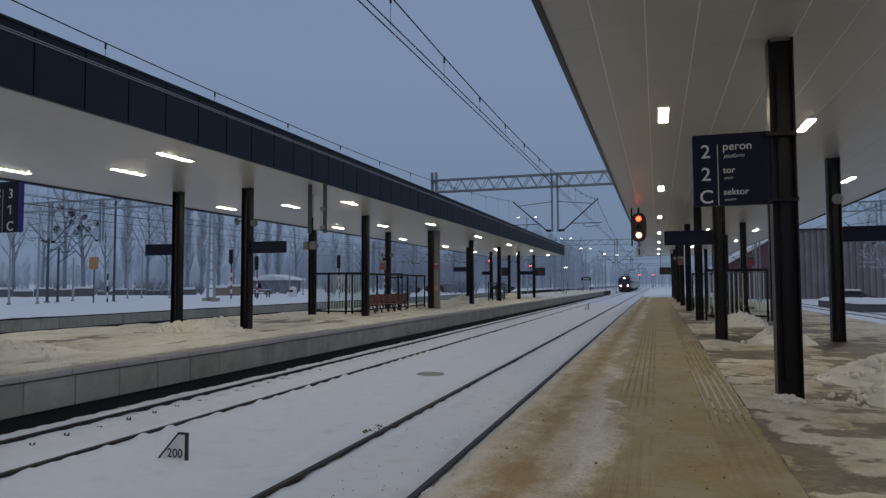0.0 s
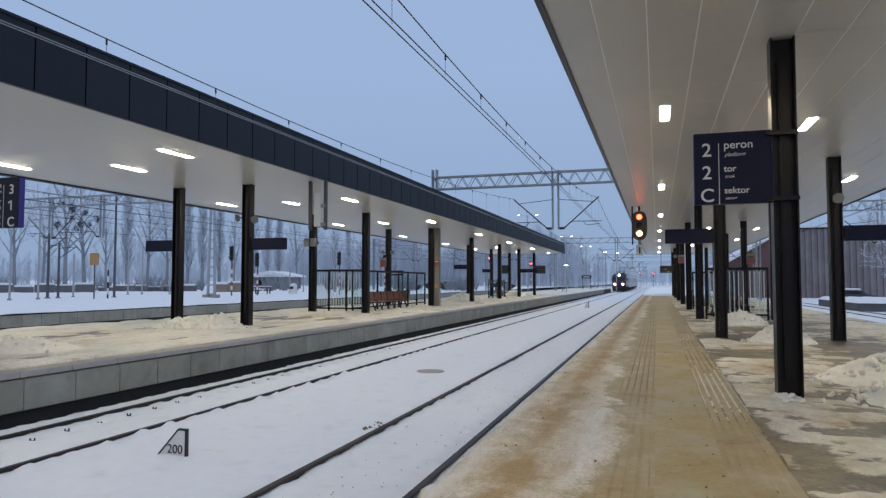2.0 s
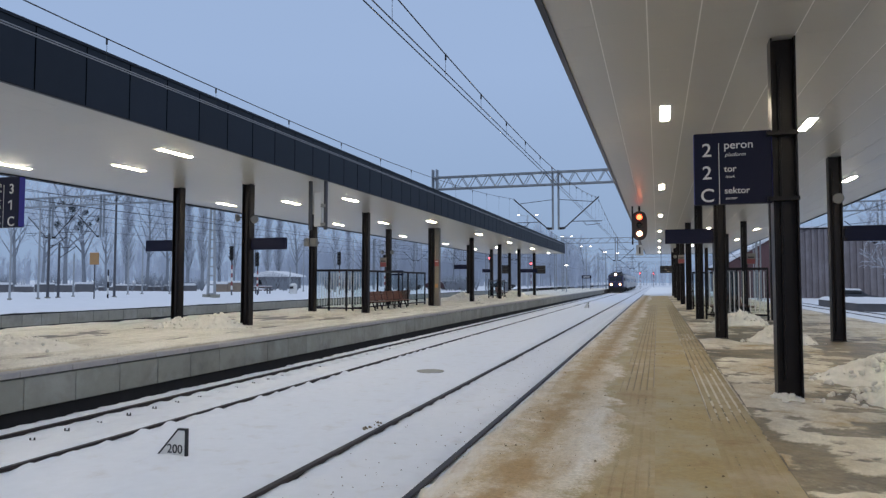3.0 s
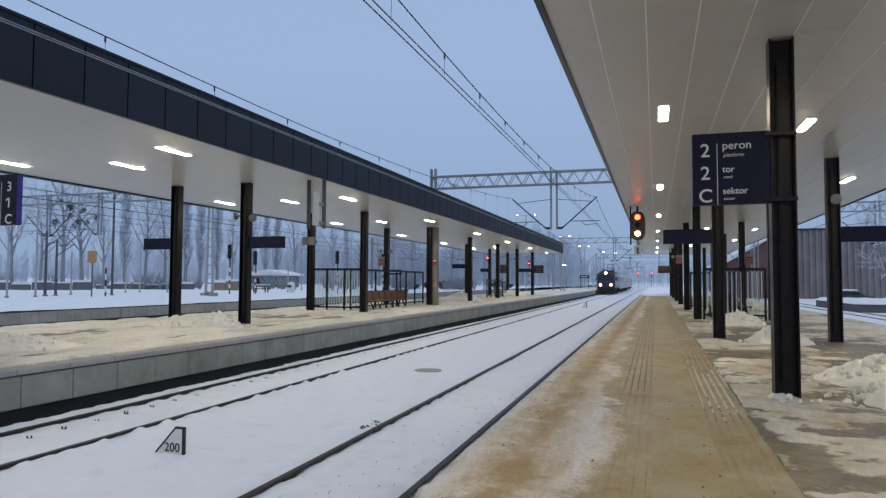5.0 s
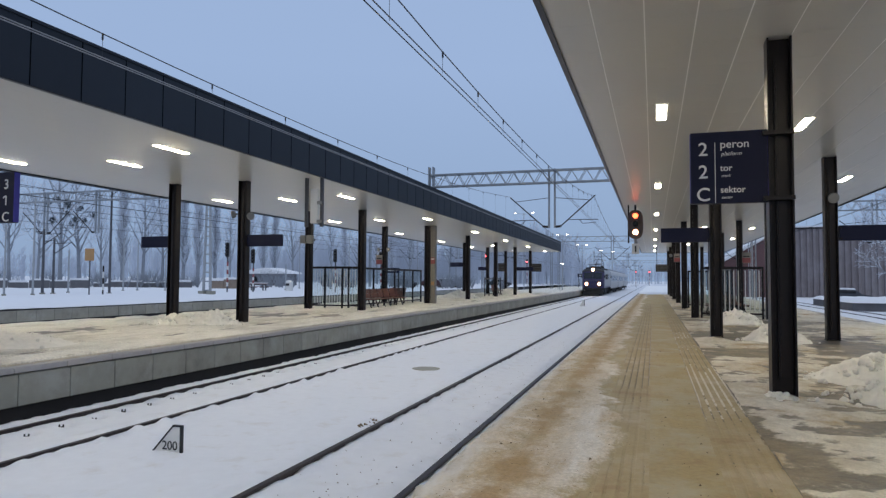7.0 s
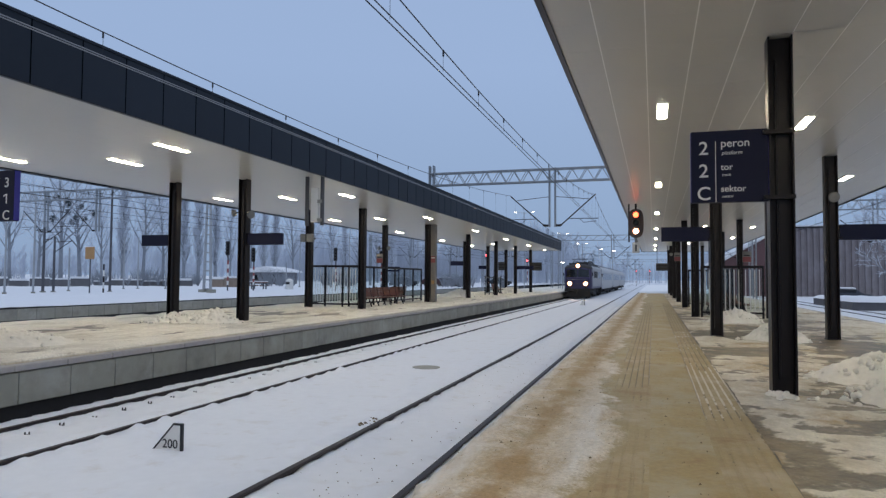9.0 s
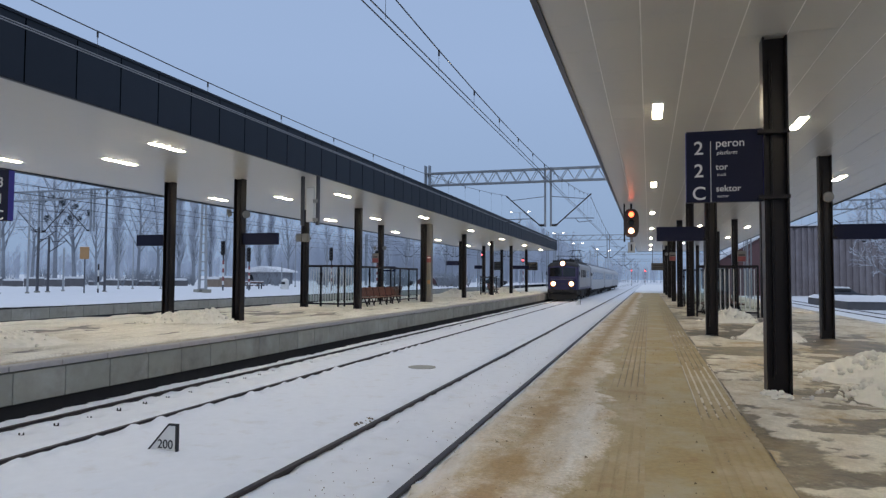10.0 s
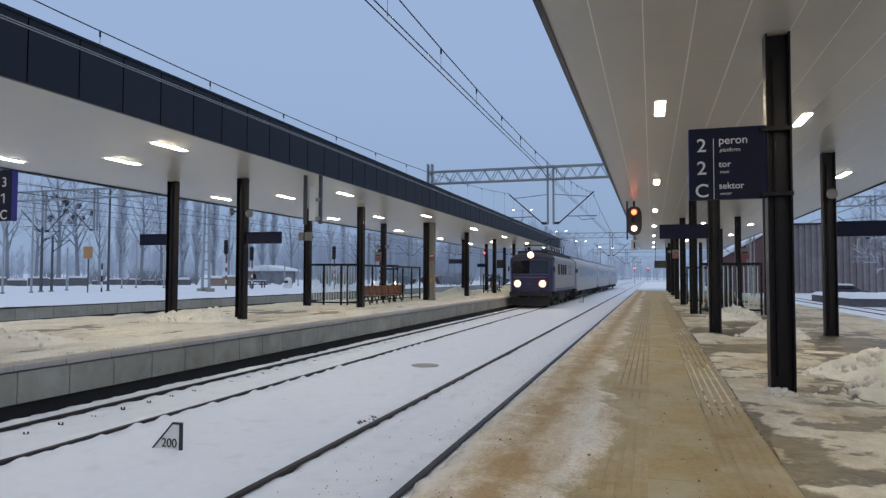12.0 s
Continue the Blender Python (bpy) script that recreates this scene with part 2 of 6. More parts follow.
DARKWIRE = mat("dark_messenger_wire", (0.045, 0.045, 0.05), 0.6, metal=0.2, grain=0.2)
WIRE = mat("copper_wire_weathered", (0.30, 0.30, 0.31), 0.6, metal=0.3, grain=0.2)
BEIGE = mat("beige_cabinet_paint", (0.20, 0.185, 0.165), 0.6, grain=0.08, scale=3)
MIDGREY = mat("mid_grey_steel", (0.05, 0.05, 0.056), 0.5, grain=0.1)
GREYBOX = mat("grey_cabinet_paint", (0.23, 0.225, 0.215), 0.5, grain=0.06, scale=4)
WHITEBOX = mat("white_panel_paint", (0.62, 0.62, 0.60), 0.5, grain=0.05, scale=3)
# signal black lifted to brown so the lamps' red glow shows on it
SIGNALFACE = mat("brownish_signal_face", (0.07, 0.05, 0.045), 0.45, grain=0.25, scale=8)
SIGNAL = mat("black_signal_paint", (0.015, 0.013, 0.013), 0.5, grain=0.2, scale=5)
REDLAMP = mat("red_signal_lens", (0.4, 0.03, 0.01), 0.3, emit=(1.0, 0.10, 0.035), strength=7.5)
WHITELAMP = mat("white_signal_lens", (0.7, 0.6, 0.5), 0.3, emit=(1.0, 0.42, 0.24), strength=14.0)
REDFAR = mat("far_red_signal_lens", (0.5, 0.03, 0.03), 0.3, emit=(1.0, 0.09, 0.10), strength=9.0)
DARKLENS = mat("unlit_lens", (0.01, 0.01, 0.01), 0.15, grain=0.1)
# emissive orange that imitates the halo of glare about the headlamps
HALO = mat("headlamp_halo_glow", (0.8, 0.7, 0.5), 0.3, emit=(1.0, 0.36, 0.13), strength=2.0)
HEADLAMP = mat("lit_headlamp", (0.9, 0.9, 0.9), 0.3, emit=(1.0, 0.66, 0.38), strength=70)
WOOD = mat("red_brown_bench_slat", (0.16, 0.055, 0.032), 0.55, grain=0.25, scale=6, stretch=(1, 8, 8), bump=0.1, piece=0.1)
GLASS = glass_mat("shelter_glass", (0.90, 0.94, 0.94))
WHITEPAINT = mat("white_marker_paint", (0.66, 0.66, 0.64), 0.5, grain=0.06, scale=9)
BLACKPAINT = mat("black_marker_paint", (0.012, 0.012, 0.014), 0.5, grain=0.1)
ORANGE = mat("ochre_sign_sheet", (0.40, 0.225, 0.09), 0.5, grain=0.12, scale=4)
REDSHEET = mat("red_sign_sheet", (0.24, 0.06, 0.06), 0.5, grain=0.08)
# bark and twigs: distance haze is put into the colour, along with frost
BARK = mat("frost_haze_bark", (0.25, 0.27, 0.30), 0.9, grain=0.35, scale=1.5)
TWIG = mat("frost_haze_twigs", (0.58, 0.62, 0.69), 0.9, grain=0.3, scale=0.6)
# the horizon wood's pale blue-grey stands in for haze
FARTWIG = mat("far_haze_twigs", (0.50, 0.54, 0.61), 0.9, grain=0.3, scale=0.05)
MISTLE = mat("mistletoe_clump", (0.10, 0.12, 0.13), 0.9, grain=0.3, scale=2)
HEDGE = mat("blue_grey_scrub", (0.24, 0.26, 0.29), 0.9, grain=0.35, scale=0.5)


# ---- mesh helpers ----
def box(bm, x0, x1, y0, y1, z0, z1):
    v = [bm.verts.new(p) for p in ((x0, y0, z0), (x1, y0, z0), (x1, y1, z0), (x0, y1, z0),
                                   (x0, y0, z1), (x1, y0, z1), (x1, y1, z1), (x0, y1, z1))]
    for q in ((3, 2, 1, 0), (4, 5, 6, 7), (0, 1, 5, 4), (1, 2, 6, 5), (2, 3, 7, 6), (3, 0, 4, 7)):
        bm.faces.new([v[i] for i in q])
    return v


def rod(bm, a, b, r0, r1=None, n=8):
    """A tapered round rod from a to b."""
    a, b = Vector(a), Vector(b)
    r1 = r0 if r1 is None else r1
    w = (b - a).normalized()
    u = w.orthogonal().normalized()
    s = w.cross(u)
    lo = [bm.verts.new(a + (u * math.cos(2 * math.pi * i / n) + s * math.sin(2 * math.pi * i / n)) * r0) for i in range(n)]
    hi = [bm.verts.new(b + (u * math.cos(2 * math.pi * i / n) + s * math.sin(2 * math.pi * i / n)) * r1) for i in range(n)]
    for i in range(n):
        bm.faces.new((lo[i], lo[(i + 1) % n], hi[(i + 1) % n], hi[i]))
    bm.faces.new(lo[::-1])
    bm.faces.new(hi)


def prism(bm, outline, a, b, axis="y"):
    """An outline of (u, w) pairs drawn out from a to b along an axis."""
    def at(u, w, s):
        return {"y": (u, s, w), "x": (s, u, w), "z": (u, w, s)}[axis]
    lo, hi = [bm.verts.new(at(u, w, a)) for u, w in outline], [bm.verts.new(at(u, w, b)) for u, w in outline]
    k = len(outline)
    for i in range(k):
        bm.faces.new((lo[i], lo[(i + 1) % k], hi[(i + 1) % k], hi[i]))
    bm.faces.new(lo[::-1])
    bm.faces.new(hi)
    bmesh.ops.recalc_face_normals(bm, faces=bm.faces)


def bevel(bm, w, seg=1):
    bmesh.ops.bevel(bm, geom=list(bm.edges), offset=w, segments=seg, affect="EDGES", clamp_overlap=True)


def mesh_of(name, bm, material, smooth=False):
    me = bpy.data.meshes.new(name)
    bm.to_mesh(me)
    bm.free()
    for m in (material if isinstance(material, (list, tuple)) else (material,)):
        me.materials.append(m)
    if smooth:
        for p in me.polygons:
            p.use_smooth = True
    return me


def part(name, bm, material, parent=None, label="", smooth=False):
    ob = new(name, mesh_of(name, bm, material, smooth))
    if parent:
        ob.parent = parent
    if label:
        tagged(ob, label)
    return ob


def piece(name, me, parent, at):
    """One of many alike pieces that share a mesh."""
    ob = new(name, me)
    ob.parent = parent
    ob.location = at
    return ob


def thing(name, label, category, group="", kind="", at=(0, 0, 0)):
    ob = new(name)
    ob.location = at
    return tagged(ob, label, category, group, kind)


def boxes(*spans):
    bm = bmesh.new()
    for s in spans:
        box(bm, *s)
    return bm


def sheet(xs, ys, height):
    """A ground mesh over two lists of coordinates, with a height for each point."""
    nx, ny = len(xs), len(ys)
    verts = [(x, y, height(x, y)) for y in ys for x in xs]
    faces = [(j * nx + i, j * nx + i + 1, (j + 1) * nx + i + 1, (j + 1) * nx + i) for j in range(ny - 1) for i in range(nx - 1)]
    me = bpy.data.meshes.new("sheet")
    me.from_pydata(verts, [], faces)
    for p in me.polygons:
        p.use_smooth = True
    return me


def fbm(x, y, z=0.0, octaves=4):
    s, a, f = 0.0, 0.5, 1.0
    for _ in range(octaves):
        s += a * noise.noise((x * f, y * f, z + f))
        a, f = a * 0.5, f * 2.03
    return s


def steps(*spans):
    """Coordinates from spans (start, end, step)."""
    out = []
    for a, b, s in spans:
        k = max(1, round((b - a) / s))
        out += [a + (b - a) * i / k for i in range(k)]
    return out + [spans[-1][1]]


# ---- plan ----
AXES = [-7.94, -3.16, 9.05, 13.6, -19.2, -23.9]      # track centre lines
Z_PLAT = 0.72
L_EDGE, L_BACK = -9.62, -17.35                      # platform across the tracks
R_EDGE, R_BACK = -1.485, 7.35                       # platform with the camera
Z_SOFFIT = 5.18
POSTS_Y = [18.0, 26.9, 35.8, 44.5, 53.0, 61.0, 69.0]
RPOSTS_Y = [9.2, 18.35, 27.4, 36.4, 45.4, 54.4, 63.4, 72.0]

# ---- ground and tracks ----
RAIL_X = [a + s for a in AXES for s in (-0.75, 0.75)]


def snow_height(x, y):
    z = -0.05 + 0.03 * fbm(x * 0.7, y * 0.5) + 0.012 * fbm(x * 5, y * 3, 3)
    if -28 < x < 18:
        d = min(abs(x - r) for r in RAIL_X)
        scallop = 0.014 * math.sin(y * 2 * math.pi / 0.6) + 0.06 * fbm(x * 3, y * 3.6, 9)
        k = min(RAIL_X, key=lambda r: abs(x - r))
        if 0.03 < x - k < 0.2:
            z += (0.072 if k == RAIL_X[1] else 0.05 if k == RAIL_X[3] else 0.022) * (0.5 + 0.5 * math.sin(y * 2 * math.pi / 0.6 + 0.9 * fbm(y * 0.8, k))) ** 2 * (1 + 1.4 * fbm(y * 3, k, 4)) * (1 - abs(x - k - 0.1) / 0.12)
        if d < 0.16:
            z -= (0.004 + scallop) * (1 - d / 0.16)
        else:
            sleeper = 0.5 + 0.5 * math.sin(y * 2 * math.pi / 0.6 + 2.0)
            z += (0.018 + 0.03 * sleeper ** 2 + 0.03 * fbm(x * 6, y * 5, 12)) * math.exp(-((d - 0.3) / 0.16) ** 2)
    if -9.2 < x < -6.5:
        v = (y - 4.3) / 0.6
        z -= 0.15 * math.exp(-((x + 8.39) / 0.14) ** 2 - ((v - round(v)) * 0.6 / 0.12) ** 2) * (1.0 + 0.6 * fbm(y * 1.7, 3.3))
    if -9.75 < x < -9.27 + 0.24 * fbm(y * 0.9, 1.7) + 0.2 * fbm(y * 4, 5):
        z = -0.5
    if 6 < y < 9 and -7 < x < -5:
        z += 0.03 * math.exp(-((x + 5.85) ** 2 + (y - 6.92) ** 2) / 0.07)
    if x < -27.3:
        z -= 0.3
    return z


ground = new("ground", sheet(steps((-900, -100, 80), (-100, -29, 3), (-29, -18, 0.25), (-18, -9.9, 1.6), (-9.9, -1, 0.055), (-1, 8, 1.8), (8, 15, 0.2), (15, 60, 4), (60, 900, 80)),
                             steps((-60, 0, 4), (0, 4, 0.5), (4, 28, 0.09), (28, 60, 0.25), (60, 130, 1.0), (130, 400, 6), (400, 2000, 160)), snow_height))
ground.data.materials.append(TRACKSNOW)
tagged(ground, "smooth snow lying over the track bed and fields", "ground", kind="structure")
# near-black strip on the trench floor beside the platform
ballast = part("trench_strip", boxes((-9.75, -8.95, -20, 150, -0.46, -0.42)), PLINTH)
tagged(ballast, "dark strip along the platform foot", "ballast", kind="structure")

RAIL_OUTLINE = [(-0.036, 0.0), (-0.036, -0.035), (-0.01, -0.05), (-0.01, -0.14), (-0.07, -0.165), (-0.07, -0.172),
                (0.07, -0.172), (0.07, -0.165), (0.01, -0.14), (0.01, -0.05), (0.036, -0.035), (0.036, 0.0)]


def rail_mesh():
    bm = bmesh.new()
    prism(bm, RAIL_OUTLINE, -45, 420)
    return mesh_of("rail", bm, RAIL)


def clip_mesh():
    bm = boxes((-0.010, 0.010, -0.045, -0.025, -0.13, -0.045), (-0.008, 0.012, 0.022, 0.040, -0.13, -0.055), (-0.012, 0.012, -0.045, 0.04, -0.13, -0.082))
    bevel(bm, 0.004)
    return mesh_of("rail_clip", bm, RAIL)


rail_me, clip_me = rail_mesh(), clip_mesh()
for k, axis in enumerate(AXES):
    track = thing("track", "railway track with dark rails half sunk in snow", "railway track", "station tracks", "structure", (axis, 0, 0))
    for s in (-0.75, 0.75):
        piece("rail", rail_me, track, (s, 0, 0))
    if k == 0:
        for j in range(100):
            piece("rail_clip", clip_me, track, (-0.45 + random.uniform(-0.02, 0.02), 4.3 + 0.6 * j, random.uniform(-0.015, 0.018)))

# ---- platforms ----
cap_bm = boxes((0, 0.42, 0.004, 0.996, -0.10, 0.0))
bevel(cap_bm, 0.012)
cap_me = mesh_of("edge_stone", cap_bm, CAPSTONE)
panel_bm = boxes((0.0, 0.12, 0.006, 0.994, 0.09, 0.60))
bevel(panel_bm, 0.01)
panel_me = mesh_of("wall_panel", panel_bm, CONCRETE)

platform_left = thing("platform_across", "concrete station platform covered in trodden snow", "platform", "platforms", "structure")
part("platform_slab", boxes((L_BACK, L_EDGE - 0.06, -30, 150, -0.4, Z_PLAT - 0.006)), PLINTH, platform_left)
for j in range(-3, 130):
    piece("edge_stone", cap_me, platform_left, (L_EDGE - 0.38, j + 0.1, Z_PLAT))
    piece("wall_panel", panel_me, platform_left, (L_EDGE - 0.12, j + 0.21, 0.0))


def left_snow(x, y):
    z = Z_PLAT + 0.05 + 0.02 * (L_EDGE - x) ** 0.5 + 0.035 * fbm(x * 0.8, y * 0.35, 2) + 0.01 * fbm(x * 4, y * 2, 5)
    bare = 0.55 * fbm(x * 0.45 + 7, y * 0.2, 8) + 0.9 * fbm(x * 2.6, y * 0.7, 3, 6)
    if bare > 0.0 and x < -10.5:
        z -= min(0.12, bare * (0.5 if y < 24 else 0.3))
    if x > L_EDGE - 0.16 + 0.05 * fbm(y * 1.2, 4.1):
        z = Z_PLAT - 0.03
    return z


lsnow = new("platform_snow", sheet(steps((L_BACK, -12.5, 0.35), (-12.5, L_EDGE, 0.06)),
                                   steps((-20, 6, 1), (6, 45, 0.2), (45, 150, 0.8)), left_snow))
lsnow.data.materials.append(PLATSNOW)
tagged(lsnow, "trodden yellowish snow covering the platform", "snow", kind="stuff")
lpave = part("platform_paving", boxes((L_BACK, L_EDGE - 0.42, -30, 150, Z_PLAT - 0.004, Z_PLAT + 0.035)), WETPAVE)
tagged(lpave, "wet grey platform paving showing through the snow", "paving", kind="structure")

platform_right = thing("platform_near", "station platform paved in sanded slabs with tactile strips", "platform", "platforms", "structure")
part("platform_slab", boxes((R_EDGE + 0.05, R_BACK, -30, 178, -0.4, Z_PLAT - 0.005)), CAPSTONE, platform_right)
part("grey_paving", boxes((0.915, R_BACK - 0.2, -30, 150, Z_PLAT - 0.03, Z_PLAT)), WETPAVE, platform_right, "wet grey paving")
part("back_edge", boxes((R_BACK - 0.2, R_BACK, -30, 150, -0.4, Z_PLAT + 0.002)), CAPSTONE, platform_right)


def slab_mesh(name, w, length, material, ribs=0):
    bm = boxes((0.002, w - 0.002, 0.002, length - 0.002, -0.03, 0.0))
    bevel(bm, 0.002)
    for r in range(ribs):
        x = w * (r + 0.5) / ribs
        before = set(bm.faces)
        prism(bm, [(x - 0.036, -0.001), (x - 0.027, 0.008), (x + 0.027, 0.008), (x + 0.036, -0.001)], 0.0, length)
        for f in bm.faces:
            if f not in before:
                f.material_index = 1
    return mesh_of(name, bm, [GROOVE, material] if ribs else material)


edge_me = slab_mesh("edge_slab", 0.995, 1.0, SAND)
mid_me = slab_mesh("paving_slab", 0.566, 1.0, SAND)
strip_me = slab_mesh("tactile_slab", 0.42, 0.5, TACTILE, 5)
for j in range(-13, 42):
    piece("edge_slab", edge_me, platform_right, (R_EDGE, 1.0 + j, Z_PLAT))
    piece("paving_slab", mid_me, platform_right, (-0.068, 1.0 + j, Z_PLAT))
    for h in (0, 0.5):
        piece("tactile_slab", strip_me, platform_right, (-0.49, 1.0 + j + h, Z_PLAT))
        piece("tactile_slab", strip_me, platform_right, (0.50, 1.0 + j + h, Z_PLAT))
part("far_paving", boxes((R_EDGE, 0.93, 43, 150, Z_PLAT - 0.03, Z_PLAT), (R_EDGE, 0.93, -30, -12, Z_PLAT - 0.03, Z_PLAT)), SAND, platform_right)


def slush_height(x, y):
    z = Z_PLAT + 0.026 + 0.026 * fbm(x * 1.5, y * 0.6, 1) + 0.016 * fbm(x * 5, y * 3.5, 2, 5)
    z -= max(0.0, (x + 0.75 - 0.32 * math.exp(-((y - 6.0) / 3.2) ** 2) - 0.45 * fbm(y * 0.35, 2.5) - 0.2 * fbm(y * 1.7, 8.5) + 0.12 * fbm(x * 6, y * 4, 7))) * 0.10
    if x < R_EDGE + 0.0 + 0.10 * fbm(y * 1.1, 6.6) + 0.05 * fbm(y * 5, 1.2):
        z = Z_PLAT - 0.06
    return z


slush = new("edge_slush", sheet(steps((R_EDGE - 0.1, 0.5, 0.03)), steps((-14, 1, 0.25), (1, 14, 0.045), (14, 16, 0.06), (16, 40, 0.2), (40, 75, 0.6)), slush_height))
slush.data.materials.append(SLUSH)
tagged(slush, "thin sandy slush along the platform edge", "snow", kind="stuff")


def patch_height(x, y):
    f = 0.8 * fbm(x * 0.6 + 3, y * 0.45, 11, 3) + 0.66 * fbm(x * 1.9 + 5, y * 2.3, 5, 6)
    rim = 0.10 * math.exp(-((x - 1.5) / 0.5) ** 2) * (1 if y < 14 else 0.2) + 0.10 * math.exp(-((x - 1.2) / 0.5) ** 2 - ((y - 5.5) / 1.5) ** 2) + 0.16 * min(1, max(0, x - 4.9)) - 0.07 * math.exp(-((x - 3.2) / 1.2) ** 2)
    rim += 0.16 * math.exp(-((x - 1.12) / 0.22) ** 2 - ((y - 9.8) / 2.2) ** 2) + 0.03 * min(1, max(0, (y - 13) / 8)) - 0.06 * math.exp(-((y - 4.2) / 1.2) ** 2)
    return Z_PLAT + 0.004 + max(0.0, max(-0.01, min(0.035, (f + 0.03 + rim) * 0.11)) + 0.016 * fbm(x * 7, y * 9, 3, 4))


patches = new("snow_patches", sheet(steps((0.93, 3.2, 0.035), (3.2, 7.15, 0.07)), steps((-14, 2.5, 0.25), (2.5, 13, 0.04), (13, 22, 0.08), (22, 50, 0.2), (50, 110, 1)), patch_height))
patches.data.materials.append(WETSNOW)
tagged(patches, "patchy trodden snow on the wet paving", "snow", kind="stuff")
grooves = new("groove_snow", sheet(steps((0.50, 0.93, 0.03)), steps((-12, 3, 0.3), (3, 20, 0.06)),
                                   lambda x, y: Z_PLAT + min(0.007, max(-0.01, 0.05 * fbm(x * 1.5, y * 0.35, 21) + 0.03 * fbm(x * 5, y * 3, 4) + 0.035 * fbm(x * 11, y * 8, 2) - 0.007 + 0.019 * math.exp(-((y - 9.6) / 2.4) ** 2) - 0.03 * (y < 7.0)))))
grooves.data.materials.append(GROOVESNOW)
tagged(grooves, "snow packed in the grooves of the tactile strip", "snow", kind="stuff")
for x0, x1, y1 in ((-0.52, -0.04, 9.0), (0.47, 0.925, 7.2)):
    strewn = new("strewn_sand", sheet(steps((x0, x1, 0.02)), steps((0, y1 + 0.8, 0.04)),
                                      lambda x, y: Z_PLAT + min(0.0, (y1 - y) * 0.02 + 0.004 * (x - x0) / 0.4) + 0.0028 + 0.012 * fbm(x * 2.5, y * 0.9, 31) + 0.008 * fbm(x * 9, y * 11, 6)))
    strewn.data.materials.append(TACTILE)
    tagged(strewn, "brown strewn sand half filling the tactile strip", "sand", kind="stuff")
gv, gf = [], []
rg = random.Random(4)
for _ in range(900):
    x, y = R_EDGE + 0.12 + 2.0 * rg.random() ** 1.3, 2.5 + 14 * rg.random() ** 1.1
    r = rg.uniform(0.002, 0.008) if rg.random() < 0.96 else 0.015
    z, i = max(Z_PLAT, slush_height(x, y)) + r * 0.1, len(gv)
    for dx, dy, dz in ((1, 0, 0), (-0.5, 0.8, 0.1), (-0.6, -0.8, 0), (0, 0, 0.9)):
        gv.append((x + dx * r * rg.uniform(0.7, 1.3), y + dy * r * rg.uniform(0.7, 1.5), z + dz * r))
    gf += [(i, i + 1, i + 3), (i + 1, i + 2, i + 3), (i + 2, i, i + 3)]
grit_me = bpy.data.meshes.new("grit")
grit_me.from_pydata(gv, [], gf)
grit_me.materials.append(GRIT)
tagged(new("grit", grit_me), "dark grit and crumbs scattered on the paving", "grit", kind="stuff")
end_snow = new("platform_end_snow", sheet(steps((R_EDGE, R_BACK, 0.3)), steps((70, 178, 1.2)), lambda x, y: Z_PLAT + 0.12 * min(1, max(-0.2, (y - 73) / 4)) + 0.06 * fbm(x * 0.7, y * 0.5)))
end_snow.data.materials.append(CLEANSNOW)
tagged(end_snow, "untrodden snow on the far platform end", "snow", kind="stuff")


def snow_pile(at, rx, ry, h, seed, lumps=26, label="heap of lumpy shovelled snow on the platform"):
    """A heap: a noisy mound with clods about it."""
    rnd = random.Random(seed)
    bm = bmesh.new()
    nr, na = 44, 110
    rings = []
    for i in range(nr + 1):
        u = i / nr
        ring = []
        for k in range(na):
            a = 2 * math.pi * k / na
            edge = 1 + 0.35 * fbm(math.cos(a) * 1.3 + seed, math.sin(a) * 1.3, seed)
            x, y = math.cos(a) * u * rx * edge, math.sin(a) * u * ry * edge
            z = h * (1 - u ** 1.6) * (1 + 0.8 * fbm(x * 2.2 + seed, y * 2.2, 1)) + (0.18 * fbm(x * 6, y * 6, seed) + 0.16 * fbm(x * 13, y * 13, seed, 3)) * h ** 0.5 * (1 - u ** 4) - 0.02 * u
            ring.append(bm.verts.new((x, y, z)))
        rings.append(ring)
    for i in range(nr):
        for k in range(na):
            q = (rings[i][k], rings[i + 1][k], rings[i + 1][(k + 1) % na], rings[i][(k + 1) % na])
            if i == 0:
                continue
            bm.faces.new(q)
    c = bm.verts.new((0, 0, h * 1.02))
    for k in range(na):
        bm.faces.new((c, rings[1][k], rings[1][(k + 1) % na]))
    mound = bm
    bm = bmesh.new()
    for _ in range(lumps):
        a, u = rnd.uniform(0, 6.28), rnd.uniform(0.2, 1.25)
        r = rnd.uniform(0.02, 0.065) * (0.6 + h)
        p = Vector((math.cos(a) * u * rx, math.sin(a) * u * ry, max(0.0, h * (1 - u ** 1.5)) * 0.95 + r * 0.3))
        m = Matrix.Translation(p) @ Euler((rnd.uniform(0, 3), rnd.uniform(0, 3), 0)).to_matrix().to_4x4() @ Matrix.Diagonal((1, rnd.uniform(0.6, 1), rnd.uniform(0.5, 0.9), 1))
        clod = bmesh.ops.create_icosphere(bm, subdivisions=2, radius=r, matrix=m)
        for v in clod["verts"]:
            v.co += (v.co - p) * (0.5 * fbm(v.co.x * 1.1 / r, v.co.y * 1.1 / r, v.co.z / r, 3) + rnd.gauss(0, 0.05))
    ob = part("snow_heap", mound, PILE, smooth=True)
    tagged(part("crumbs", bm, PILE, ob, smooth=True), kind="stuff")
    ob.location = at
    return tagged(ob, label, "snow heap", "snow heaps")


